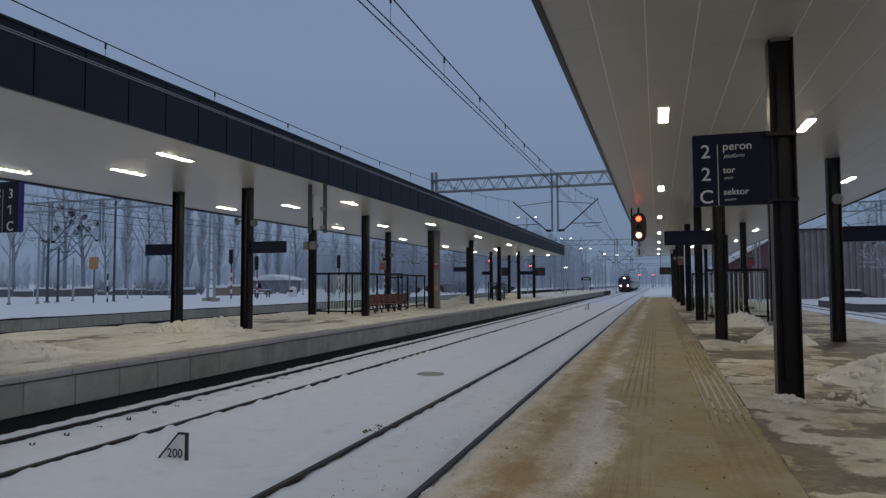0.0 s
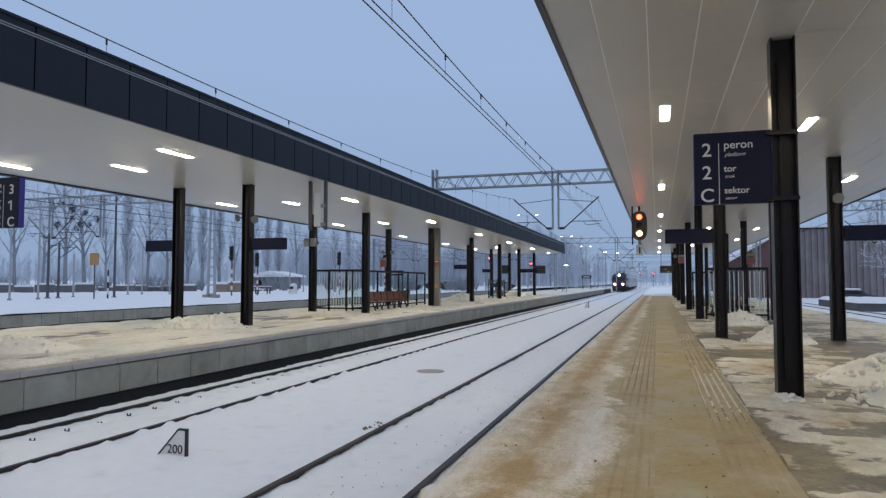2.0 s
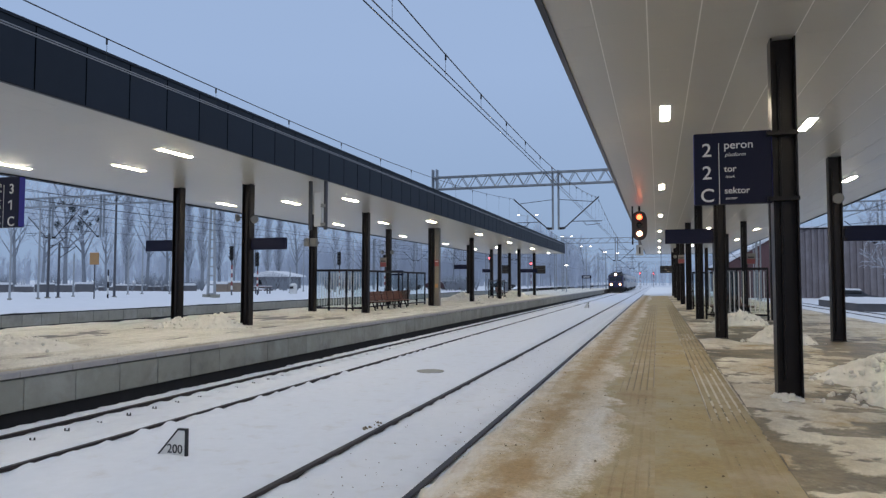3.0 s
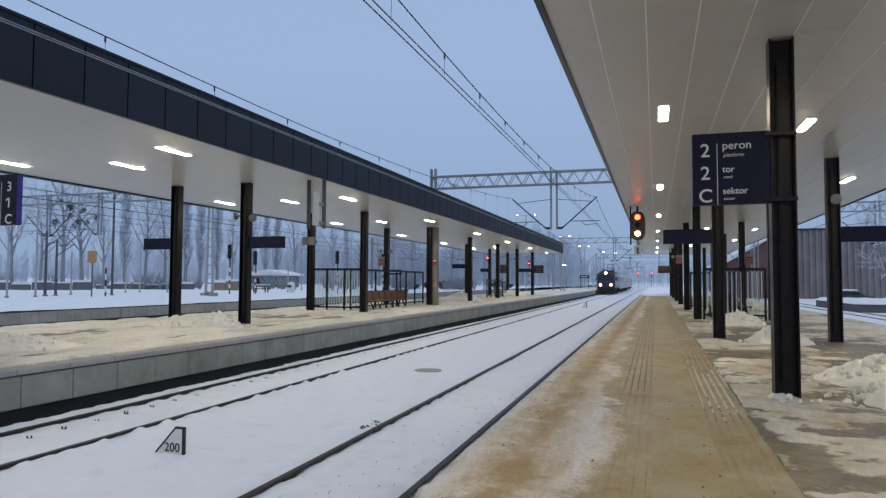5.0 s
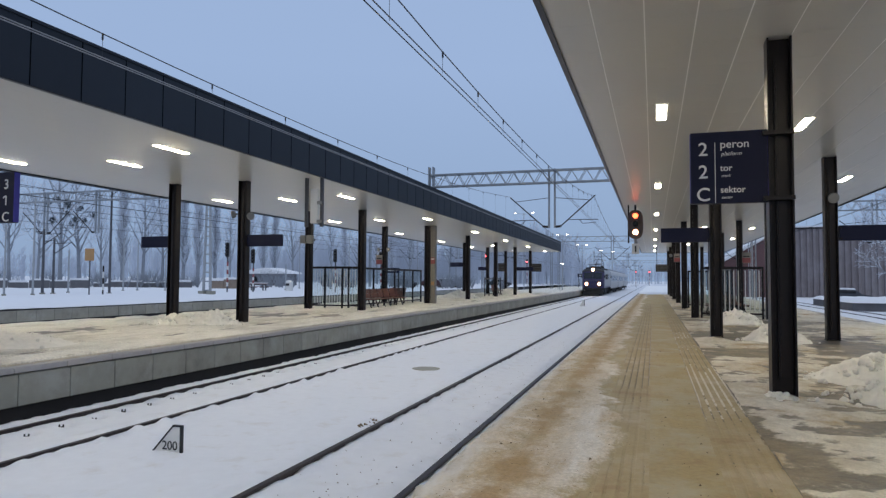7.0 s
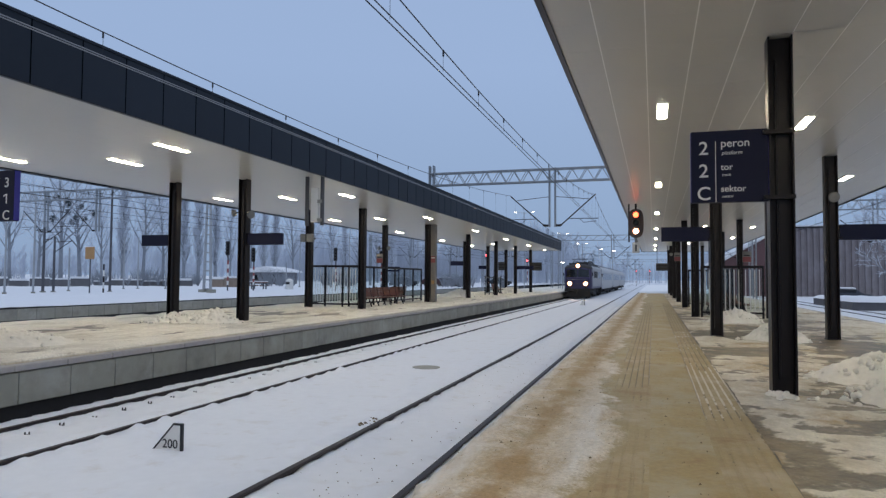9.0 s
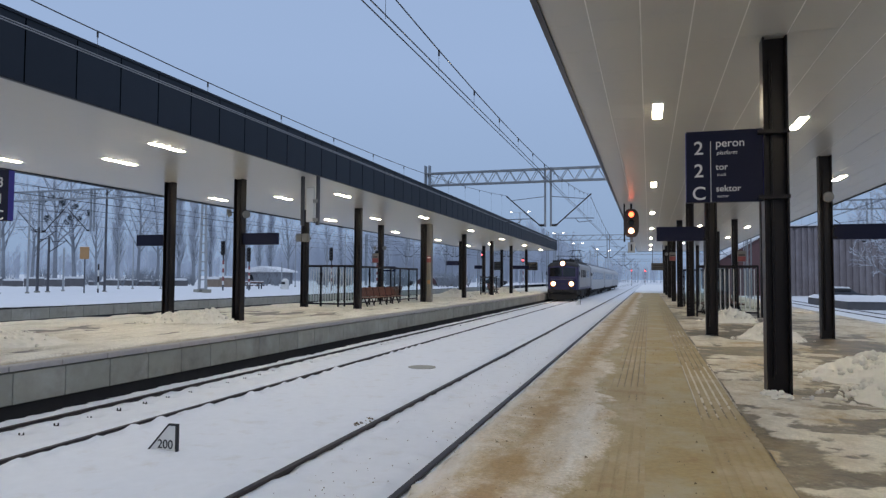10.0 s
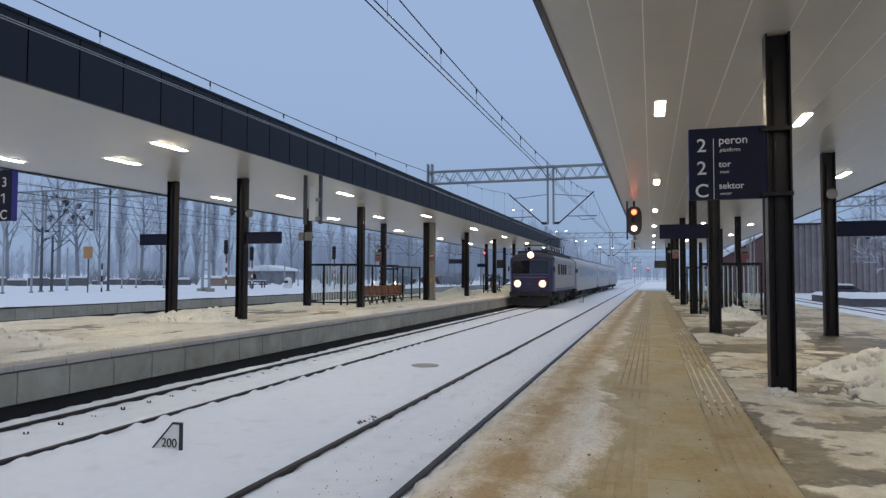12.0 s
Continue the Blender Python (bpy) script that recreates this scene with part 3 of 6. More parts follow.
snow_pile((3.35, 11.0, Z_PLAT), 1.15, 1.15, 0.37, 3, 130)
snow_pile((3.05, 9.25, Z_PLAT), 0.85, 0.95, 0.25, 5, 110)
snow_pile((2.6, 24.2, Z_PLAT), 0.95, 0.9, 0.44, 7, 60)
snow_pile((2.75, 17.6, Z_PLAT), 0.75, 0.9, 0.36, 9, 50)
snow_pile((1.45, 9.0, Z_PLAT), 0.32, 0.28, 0.06, 15, 14, "low rim of snow about a post's foot")
snow_pile((-12.55, 17.0, Z_PLAT + 0.06), 0.9, 0.75, 0.38, 11, 70)
snow_pile((-13.6, 16.9, Z_PLAT + 0.06), 1.0, 0.8, 0.25, 12, 70)
snow_pile((-12.6, 10.4, Z_PLAT + 0.08), 1.6, 1.0, 0.22, 13, 30)
snow_pile((-13.6, 47.5, Z_PLAT + 0.08), 1.5, 1.6, 0.5, 17, 30)
snow_pile((-13.2, 63.5, Z_PLAT + 0.08), 1.4, 2.0, 0.5, 19, 30)

# ---- canopies ----
def soffit(bm, x0, x1, y0, y1, first, z, gap):
    """White panels 0.58 m by 1 m with open joints, under a backing."""
    def panel(a, b, c, d):
        v = [bm.verts.new(p) for p in ((a, c, z), (a, d, z), (b, d, z), (b, c, z))]
        bm.faces.new(v)
        w = [bm.verts.new(p) for p in ((a, c, z + 0.012), (a, d, z + 0.012), (b, d, z + 0.012), (b, c, z + 0.012))]
        for i in range(4):
            bm.faces.new((v[i], w[i], w[(i + 1) % 4], v[(i + 1) % 4]))
    x = first
    while x > x0:
        x -= 0.577
    while x < x1:
        y = y0
        while y < y1:
            panel(max(x + gap, x0), min(x + 0.577 - gap, x1), y + 0.002, min(y + 0.998, y1))
            y += 1.0
        x += 0.577


def canopy(name, x0, x1, y0, y1, first, side, label):
    """side: which long side faces the tracks between the platforms (+1: the x1 side)."""
    top = thing(name, label, "platform canopy", "platform canopies", "structure")
    bm = bmesh.new()
    soffit(bm, x0, x1, y0, y1, first, Z_SOFFIT, 0.008 if side < 0 else 0.0012)
    part("ceiling", bm, CEIL, None).parent = top
    part("joint_backing", boxes((x0, x1, y0, y1, Z_SOFFIT + 0.004, Z_SOFFIT + 0.05)), SEAM, top)
    part("roof_deck", boxes((x0 + 0.06, x1 - 0.06, y0 + 0.06, y1 - 0.06, Z_SOFFIT + 0.05, 6.10)), ROOF, top)
    pb = boxes((-0.03, 0.03, 0.006, 0.994, 0.0, 1.02))
    pb2 = boxes((-0.034, 0.034, -0.009, 0.009, 0.0, 1.02))
    me, me2 = mesh_of("fascia_panel", pb, FASCIA), mesh_of("fascia_joint", pb2, JOINT)
    for x in (x0 - 0.03, x1 + 0.03):
        front = (x > x0 + 1) == (side > 0)
        if front:
            j = y0
            while j < y1 - 0.5:
                piece("fascia_panel", me, top, (x, j, Z_SOFFIT - 0.005))
                piece("fascia_joint", me2, top, (x, j, Z_SOFFIT - 0.005))
                j += 1.0
        else:
            part("back_fascia", boxes((x - 0.03, x + 0.03, y0, y1, Z_SOFFIT - 0.03, 6.20)), FASCIA, top)
        part("fascia_cap", boxes((x - 0.05, x + 0.09 if x < x0 + 1 else x + 0.05, y0 - 0.05, y1 + 0.05, 6.20, 6.25)), FASCIA, top)
        part("drip_edge", boxes((x - 0.036, x + 0.036, y0, y1, Z_SOFFIT - 0.03, Z_SOFFIT - 0.008)), STEEL, top)
    part("end_fascia", boxes((x0, x1, y1, y1 + 0.06, Z_SOFFIT - 0.02, 6.195)), FASCIA, top)
    part("end_fascia", boxes((x0, x1, y0 - 0.06, y0, Z_SOFFIT - 0.02, 6.195)), FASCIA, top)
    return top


canopy("canopy_across", -17.45, -9.42, -14, 72, -0.65, 1, "long flat canopy with white soffit and anthracite fascia")
canopy("canopy_near", -1.15, 7.08, -14, 76, -0.65, -1, "long flat canopy with white perforated soffit panels")


def ceiling_lamp():
    lamp = thing("ceiling_lamp", "lit rectangular lamp recessed in the white soffit", "ceiling lamp", "canopy lamps")
    bm = boxes((-0.11, 0.11, -0.63, 0.63, -0.012, 0.03))
    bevel(bm, 0.008)
    part("housing", bm, LAMPFRAME, lamp)
    part("diffuser", boxes((-0.075, 0.075, -0.53, 0.53, -0.02, -0.008)), LAMP, lamp, "bright warm white diffuser")
    return lamp


lamp0 = ceiling_lamp()
lamp0.location = (0.17, 12.6, Z_SOFFIT)
lamp_places = [(0.17, y) for y in (2.8, 22.4, 32.0, 41.8, 51.6, 61.6, 71.0)]
lamp_places += [(2.79, y) for y in (4.5, 14.3, 40.6, 58.9)] + [(5.43, y) for y in (2.8, 12.6, 22.35, 32.0, 41.8, 51.9, 61.6)]
lamp_places += [(-10.82, y) for y in (3.4, 13.05, 22.5, 31.85, 41.3, 50.6, 60.4, 70.0)]
lamp_places += [(-13.4, y) for y in (4.6, 14.37, 22.7, 31.8, 57.6, 67.0)]
lamp_places += [(-16.1, y) for y in (3.4, 13.16, 22.4, 32.1, 41.6, 51.0, 60.1)]
for x, y in lamp_places:
    copy_thing(lamp0, pose(x, y, Z_SOFFIT))


def steel_post(y0=Z_PLAT):
    post = thing("canopy_post", "dark painted steel H-section canopy post", "post", "canopy posts")
    h = Z_SOFFIT - y0 + 0.02
    for x in (-0.131, 0.131):
        bm = boxes((x - 0.011, x + 0.011, -0.125, 0.125, 0, h))
        bevel(bm, 0.003)
        part("flange", bm, STEEL, post)
    part("web", boxes((-0.12, 0.12, -0.010, 0.010, 0, h)), STEEL, post)
    part("cable_duct", boxes((-0.055, 0.055, -0.07, -0.010, 0.2, h - 0.3), (-0.035, 0.035, -0.085, -0.07, 0.25, h - 0.35)), STEEL, post)
    bm = boxes((-0.16, 0.16, -0.145, 0.145, 0, 0.015))
    bevel(bm, 0.004)
    part("base_plate", bm, STEEL, post)
    return post


post0 = steel_post()
post0.location = (1.52, 9.2, Z_PLAT)
for y in RPOSTS_Y:
    for x in (1.52, 4.13):
        if (x, y) != (1.52, 9.2) and not (x > 4 and y < 10):
            copy_thing(post0, pose(x, y, Z_PLAT))
for y in POSTS_Y:
    for x in (-12.15, -14.75):
        copy_thing(post0, pose(x, y, Z_PLAT + 0.02))
copy_thing(post0, pose(-12.15, 9.0, Z_PLAT + 0.02))


# ---- signs ----
def letters(text, size, material, parent, at, italic=0.0, name="lettering", align="LEFT", label="", turn=0.0, bold=0.0):
    cu = bpy.data.curves.new(name, "FONT")
    cu.body, cu.size, cu.shear, cu.align_x, cu.extrude, cu.offset = text, size, italic, align, 0.002, bold
    ob = new(name, cu)
    dg = bpy.context.evaluated_depsgraph_get()
    me = bpy.data.meshes.new_from_object(ob.evaluated_get(dg))
    bpy.data.objects.remove(ob)
    me.materials.clear()
    me.materials.append(material)
    ob = new(name, me)
    ob.parent = parent
    ob.matrix_local = pose(*at, 90, 0, turn)
    if label:
        tagged(ob, label)
    return ob


def info_sign(x0, x1, y, z0, z1, rows, label, clamp, cut=0.0):
    """A square navy sign on a post, facing the camera's end of the platform."""
    s = thing("platform_sign", label, "platform sign", "platform signs", at=(x0, y, z0))
    w, h = x1 - x0, z1 - z0
    bm = boxes((0, w, -0.06, 0.06, 0, h))
    bevel(bm, 0.006)
    part("sign_box", bm, SIGNBLUE, s)
    for x in (-0.006, w + 0.001):
        part("edge_trim", boxes((x, x + 0.005, -0.055, 0.055, 0.01, h - 0.01)), SIGNSIDE, s)
    part("dividing_line", boxes((0.292 * w / 0.9 - 0.004, 0.292 * w / 0.9 + 0.004, -0.064, -0.058, 0.0, h - 0.135)), LETTER, s)
    for k, (big, word, small) in enumerate(rows):
        z = h - 0.27 - 0.29 * k
        letters(big, 0.24, LETTER, s, (0.150, -0.062, z - 0.028), align="CENTER", name="sign_number", bold=0.002)
        letters(word, (0.142, 0.112, 0.112)[k], LETTER, s, (0.35, -0.062, z + (0.060, 0.058, 0.072)[k]), name="sign_word", bold=0.001)
        if small:
            letters(small, (0.070, 0.052, 0.052)[k], LETTER, s, (0.362, -0.062, z - (0.038, 0.020, 0.004)[k]), italic=0.25, name="sign_translation")
    for z in (0.04, h - 0.06):
        part("clamp", boxes((*clamp, -0.15, 0.15, z - 0.025, z + 0.025)), STEEL, s)
    return s


info_sign(0.47, 1.37, 9.15, 3.12, 4.03, [("2", "peron", "platform"), ("2", "tor", "track"), ("C", "sektor", "sector")],
          "square navy platform sign with white lettering on a post", (0.84, 1.19))
left_sign = info_sign(-11.65, -10.74, 9.0, 3.10, 4.0, [("3", "", ""), ("1", "", ""), ("C", "", "")],
                      "square navy platform sign with white numbers on a post", (-0.7, 0.0))
# on this sign the numbers stand at the far side of the words
for child in list(left_sign.children):
    if child.name.startswith("sign_number"):
        child.location.x = 0.74
    elif child.name.startswith("dividing_line"):
        child.location.x = 0.26
    elif child.name.startswith("sign_word") or child.name.startswith("sign_translation"):
        bpy.data.objects.remove(child)
bm = bmesh.new()
prism(bm, [(0.672, 0.425), (0.672, 0.452), (0.722, 0.482), (0.735, 0.482), (0.735, 0.455), (0.722, 0.455)], -0.0645, -0.0605)
part("sign_number", bm, LETTER, left_sign)
for k in range(3):
    z = 0.9 - 0.27 - 0.29 * k
    letters(("peron", "tor", "sektor")[k], 0.145, LETTER, left_sign, (0.50, -0.062, z + 0.085), align="RIGHT", name="sign_word")
    letters(("platform", "track", "sector")[k], 0.078, LETTER, left_sign, (0.50, -0.062, z - 0.005), italic=0.25, align="RIGHT", name="sign_translation")


def name_board(x0, x1, y, z0, z1):
    s = thing("name_board", "long blank navy sign board fixed to a canopy post", "sign board", "sign boards", at=(x0, y, z0))
    bm = boxes((0, x1 - x0, -0.05, 0.05, 0, z1 - z0))
    bevel(bm, 0.006)
    part("board", bm, SIGNBLUE, s)
    mid = x1 - x0 if x1 < -12 or 0 < x0 and x1 < 4 else 0
    for z in (0.05, z1 - z0 - 0.05):
        part("bracket", boxes((mid - 0.06, mid + 0.06, -0.065, 0.065, z - 0.02, z + 0.02)), STEEL, s)
    return s


name_board(-12.01, -10.78, 18.0, 3.13, 3.49)
name_board(-16.0, -14.89, 18.0, 3.13, 3.49)
name_board(0.20, 1.39, 18.35, 3.13, 3.50)
name_board(4.31, 5.5, 18.35, 3.13, 3.50)

# ---- overhead line ----
def portal(y, x0, x1, drops, z_low=7.78, z_high=8.5, fine=True, masts=()):
    p = thing("wire_portal", "galvanised lattice portal carrying the overhead wires", "overhead portal", "overhead portals", at=(0, y, 0))
    c = 0.035 if y < 70 else 0.026
    for dy in (-0.25, 0.25):
        for z in (z_low, z_high):
            part("chord", boxes((x0, x1, dy - c, dy + c, z - c, z + c)), GALV, p)
    bm = bmesh.new()
    n = max(2, round((x1 - x0) / (0.42 if y < 70 else 0.7)))
    for i in range(n):
        a, b = x0 + (x1 - x0) * i / n, x0 + (x1 - x0) * (i + 1) / n
        zs = (z_low, z_high) if i % 2 else (z_high, z_low)
        for dy in (-0.25, 0.25):
            rod(bm, (a, dy, zs[0]), (b, dy, zs[1]), 0.022, n=5)
        rod(bm, (a, -0.25, z_high), (a, 0.25, z_high), 0.02, n=4)
    part("lattice", bm, GALV, p)
    for x in masts:
        bm = boxes((x - 0.16, x - 0.10, -0.2, 0.2, -0.2, 9.0), (x + 0.10, x + 0.16, -0.2, 0.2, -0.2, 9.0))
        for k in range(14):
            rod(bm, (x - 0.13, -0.18, 0.3 + 0.6 * k), (x + 0.13, -0.18, 0.6 + 0.6 * k), 0.018, n=4)
        part("mast", bm, GALV, p)
    for x, arms in drops:
        for s in (-0.165, 0.165):
            part("drop_tube", boxes((x + s - 0.055, x + s + 0.055, -0.06, 0.06, 5.15, z_high + 0.1)), GALV, p)
        part("tie_plate", boxes((x - 0.3, x + 0.3, -0.075, -0.062, z_high - 0.75, z_high - 0.68)), GALV, p)
        for s in arms:
            bm = bmesh.new()
            rod(bm, (x + s * 0.2, 0, 5.22), (x + s * 0.55, 0, 5.26), 0.06, n=6)
            rod(bm, (x + s * 0.5, 0, 5.25), (x + s * 2.45, 0, 6.98), 0.035, n=6)
            rod(bm, (x + s * 0.2, 0, 6.9), (x + s * 2.1, 0, 6.72), 0.018, n=5)
            rod(bm, (x + s * 0.95, 0, 5.62), (x + s * 2.6, 0, 5.60), 0.022, n=5)
            rod(bm, (x + s * 1.55, 0, 5.60), (x + s * 1.75, 0, 5.38), 0.015, n=5)
            rod(bm, (x + s * 1.75, 0, 5.38), (x + s * 2.5, 0, 5.45), 0.015, n=5)
            part("cantilever", bm, STEEL, p)
            bm = bmesh.new()
            for k in range(5):
                rod(bm, (x + s * (0.24 + 0.05 * k), 0, 5.225), (x + s * (0.27 + 0.05 * k), 0, 5.229), 0.075, n=8)
            part("insulator", bm, STEEL, p)
    return p


SPAN = [-9.3, 38.7, 99.0, 160.0, 220.0, 280.0]


def messenger(y):
    for a, b in zip(SPAN, SPAN[1:]):
        if a <= y <= b:
            m, h = (a + b) / 2, (b - a) / 2
            return 5.68 + (1.25 if h < 26 else 1.2) * ((y - m) / h) ** 2
    return 5.7


def tube(points, r, n=5):
    """One unbroken wire through points that run mainly along y."""
    bm = bmesh.new()
    rings = [[bm.verts.new((p[0] + r * math.cos(2 * math.pi * i / n), p[1], p[2] + r * math.sin(2 * math.pi * i / n))) for i in range(n)] for p in points]
    for a, b in zip(rings, rings[1:]):
        for i in range(n):
            bm.faces.new((a[i], b[i], b[(i + 1) % n], a[(i + 1) % n]))
    bm.faces.new(rings[0])
    bm.faces.new(rings[-1][::-1])
    return bm


def messenger_flat(y):
    """The tauter messenger over the track by the platform across."""
    return 5.72 + 1.21 * ((y - 12.35) / 26.35) ** 2 if y < 38.7 else messenger(y)


def overhead_wire(x, twin=0.05, zc=5.42, sag=0.0, near=False, metal=None, hang_of=messenger, start=-8.0, pitch=2.25):
    w = thing("overhead_wire", "dark overhead contact wires hung from a messenger wire", "overhead wire", "overhead wires")
    for s in (-twin, twin):
        part("contact_wire", tube([(x + s, y, zc) for y in steps((-9.3, 280, 24))], 0.009), metal or DARKWIRE, w)
    part("messenger_wire", tube([(x, y, hang_of(y) + sag) for y in steps((-9.3, 280, 2.4))], 0.010), DARKWIRE, w)
    y = start
    rest = bmesh.new()
    while y < 100:
        dm = bmesh.new() if near and y < 60 else rest
        z = hang_of(y) + sag
        rod(dm, (x, y, z + 0.01), (x, y, z - 0.09), 0.016, n=5)
        rod(dm, (x, y, z - 0.05), (x, y, zc), 0.0035, n=4)
        if dm is not rest:
            part("dropper", dm, DARKWIRE, w)
        y += pitch
    tagged(part("dropper_row", rest, DARKWIRE, w), kind="stuff")
    return w


overhead_wire(-7.94, 0.04, 5.455, 0.08, True, WIRE, messenger_flat, -7.9, 2.65)
overhead_wire(-3.16, 0.05, 5.405, 0.02, True)
overhead_wire(9.05)
for x in (-19.2, -23.9):
    overhead_wire(x)
portal(38.7, -12.9, 12.5, [(-5.55, (-1, 1))], masts=(-12.9, 12.5))
portal(99.0, -13.2, 12.5, [(-5.55, (-1, 1)), (11.0, (-1,))], masts=(-13.2, 12.5))
portal(160.0, -13.2, 12.5, [(-5.55, (-1, 1))], masts=(-13.2, 12.5))
portal(220.0, -13.2, 12.5, [(-5.55, (-1, 1))], masts=(-13.2, 12.5))

# ---- hanging signal ----
sig = thing("hanging_signal", "black railway signal with red and white lamps lit", "railway signal", at=(-0.66, 27.8, 0))
bm = bmesh.new()
outline = [(0.30 * math.copysign(abs(math.cos(a)) ** 0.75, math.cos(a)), 4.385 + 0.58 * math.copysign(abs(math.sin(a)) ** 0.6, math.sin(a)))
           for a in [2 * math.pi * k / 28 for k in range(28)]]
prism(bm, outline, 0.0, 0.05)
part("backboard", bm, SIGNALFACE, sig)
part("rods", boxes((-0.04, 0.04, 0.05, 0.13, 4.9, Z_SOFFIT), (-0.30, -0.24, 0.08, 0.14, 3.64, Z_SOFFIT)), STEEL, sig)
for z, m in ((4.73, REDLAMP), (4.40, DARKLENS), (4.07, WHITELAMP)):
    bm = bmesh.new()
    rod(bm, (0, 0.0, z), (0, -0.03, z), 0.105, n=20)
    lens = part("lens", bm, m, sig)
    bm = bmesh.new()
    for k in range(11):
        a0, a1 = math.pi * (k / 11 * 1.2 - 0.1), math.pi * ((k + 1) / 11 * 1.2 - 0.1)
        q = []
        for a, yy in ((a0, 0), (a1, 0), (a1, -0.22), (a0, -0.22)):
            q.append(bm.verts.new((0.145 * math.cos(a), yy, z + 0.145 * math.sin(a))))
        bm.faces.new(q)
    bmesh.ops.solidify(bm, geom=list(bm.faces), thickness=0.008)
    part("hood", bm, SIGNALFACE, lens)
bm = boxes((-0.14, 0.14, 0.0, 0.03, 3.20, 3.62))
bevel(bm, 0.03)
plate = part("plate", bm, WHITEBOX, sig, "pale plate with a black bar")
part("bar", boxes((-0.03, 0.03, -0.006, -0.0005, 3.27, 3.53)), BLACKPAINT, plate)
part("plate_hanger", boxes((-0.05, 0.05, 0.01, 0.05, 3.60, 3.86)), GREYBOX, sig)

# ---- kilometre marker in the snow ----
km = thing("track_marker", "white sloped track marker with black edge and number", "track marker", at=(-5.63, 7.06, -0.14))
bm = bmesh.new()
prism(bm, [(-0.42, 0.0), (0.0, 0.0), (0.0, 0.43), (-0.10, 0.43), (-0.42, 0.09)], 0, 0.03)
part("plate", bm, WHITEPAINT, km)
bm = bmesh.new()
prism(bm, [(-0.44, 0.075), (-0.105, 0.445), (-0.10, 0.42), (-0.41, 0.075)], -0.004, 0.034)
prism(bm, [(-0.11, 0.422), (-0.11, 0.445), (0.03, 0.445), (0.03, 0.0), (0.0, 0.0), (0.0, 0.422)], -0.004, 0.034)
part("black_edge", bm, BLACKPAINT, km)
letters("200", 0.155, BLACKPAINT, km, (-0.03, -0.003, 0.138), align="RIGHT", name="number", bold=0.001)
lid_bm = bmesh.new()
rod(lid_bm, (0, 0, -0.1), (0, 0, 0.045), 0.36, 0.34, n=28)
lid = part("manhole_cover", lid_bm, CONCRETE)
lid.location = (-5.35, 15.7, -0.09)
tagged(lid, "round grey concrete manhole cover rising from the snow", "manhole cover")

tuft = bmesh.new()
rt = random.Random(2)
for _ in range(16):
    p = Vector((rt.uniform(-0.1, 0.1), rt.uniform(-0.3, 0.3), 0.0))
    rod(tuft, p, p + Vector((rt.uniform(-0.08, 0.08), rt.uniform(-0.08, 0.08), rt.uniform(0.02, 0.07))), 0.035, 0.015, n=5)
tuft_ob = part("ballast_tuft", tuft, GRIT)
tuft_ob.location = (-4.14, 9.34, -0.075)
tagged(tuft_ob, "dark ballast crumbs breaking through the snow", "ballast", kind="stuff")
gv, gf = [], []
for _ in range(700):
    x, y = rt.uniform(-4.0, -1.55), 4 + 20 * rt.random() ** 1.6
    if rt.random() > 0.25 + 0.75 * (x + 4.0) / 2.4:
        continue
    r, i = rt.uniform(0.004, 0.012), len(gv)
    z = snow_height(x, y) + 0.004
    for dx, dy, dz in ((1, 0, 0), (-0.5, 0.8, 0), (-0.6, -0.8, 0), (0, 0, 1.2)):
        gv.append((x + dx * r, y + dy * r, z + dz * r))
    gf += [(i, i + 1, i + 3), (i + 1, i + 2, i + 3), (i + 2, i, i + 3)]
speck = bpy.data.meshes.new("track_grit")
speck.from_pydata(gv, [], gf)
speck.materials.append(GRIT)
tagged(new("track_grit", speck), "dark specks of grit on the snow between the rails", "grit", kind="stuff")

# ---- train ----
BLUE = mat("navy_locomotive_paint", (0.022, 0.017, 0.075), 0.35, grain=0.15, scale=2, stain=(0.035, 0.032, 0.035), stain_scale=1.5, stain_at=(0.5, 0.8))
LOCOGREY = mat("pale_grey_locomotive_paint", (0.33, 0.325, 0.325), 0.4, grain=0.1, scale=2, stain=(0.22, 0.21, 0.21), stain_scale=0.9, stain_at=(0.5, 0.8))
COACHWHITE = mat("dirty_white_coach_paint", (0.45, 0.44, 0.43), 0.4, grain=0.1, scale=1.5, stain=(0.3, 0.3, 0.31), stain_scale=0.7, stain_at=(0.5, 0.8))
COACHBAND = mat("grey_coach_window_band", (0.30, 0.32, 0.35), 0.3, grain=0.1, scale=1.5)
DARKROOF = mat("sooty_roof", (0.035, 0.034, 0.036), 0.7, grain=0.3, scale=2)
GREYROOF = mat("grey_coach_roof", (0.24, 0.25, 0.28), 0.6, grain=0.15, scale=1)
UNDER = mat("grimy_running_gear", (0.018, 0.016, 0.015), 0.8, grain=0.35, scale=4)
WINDOW = mat("dark_vehicle_window", (0.008, 0.009, 0.011), 0.08, grain=0.1, spec=0.6)


def loft(bm, rings):
    rows_ = [[bm.verts.new(p) for p in r] for r in rings]
    k = len(rows_[0])
    for a, b in zip(rows_, rows_[1:]):
        for i in range(k):
            bm.faces.new((a[i], a[(i + 1) % k], b[(i + 1) % k], b[i]))
    bm.faces.new(rows_[0][::-1])
    bm.faces.new(rows_[-1])
    bmesh.ops.recalc_face_normals(bm, faces=bm.faces)


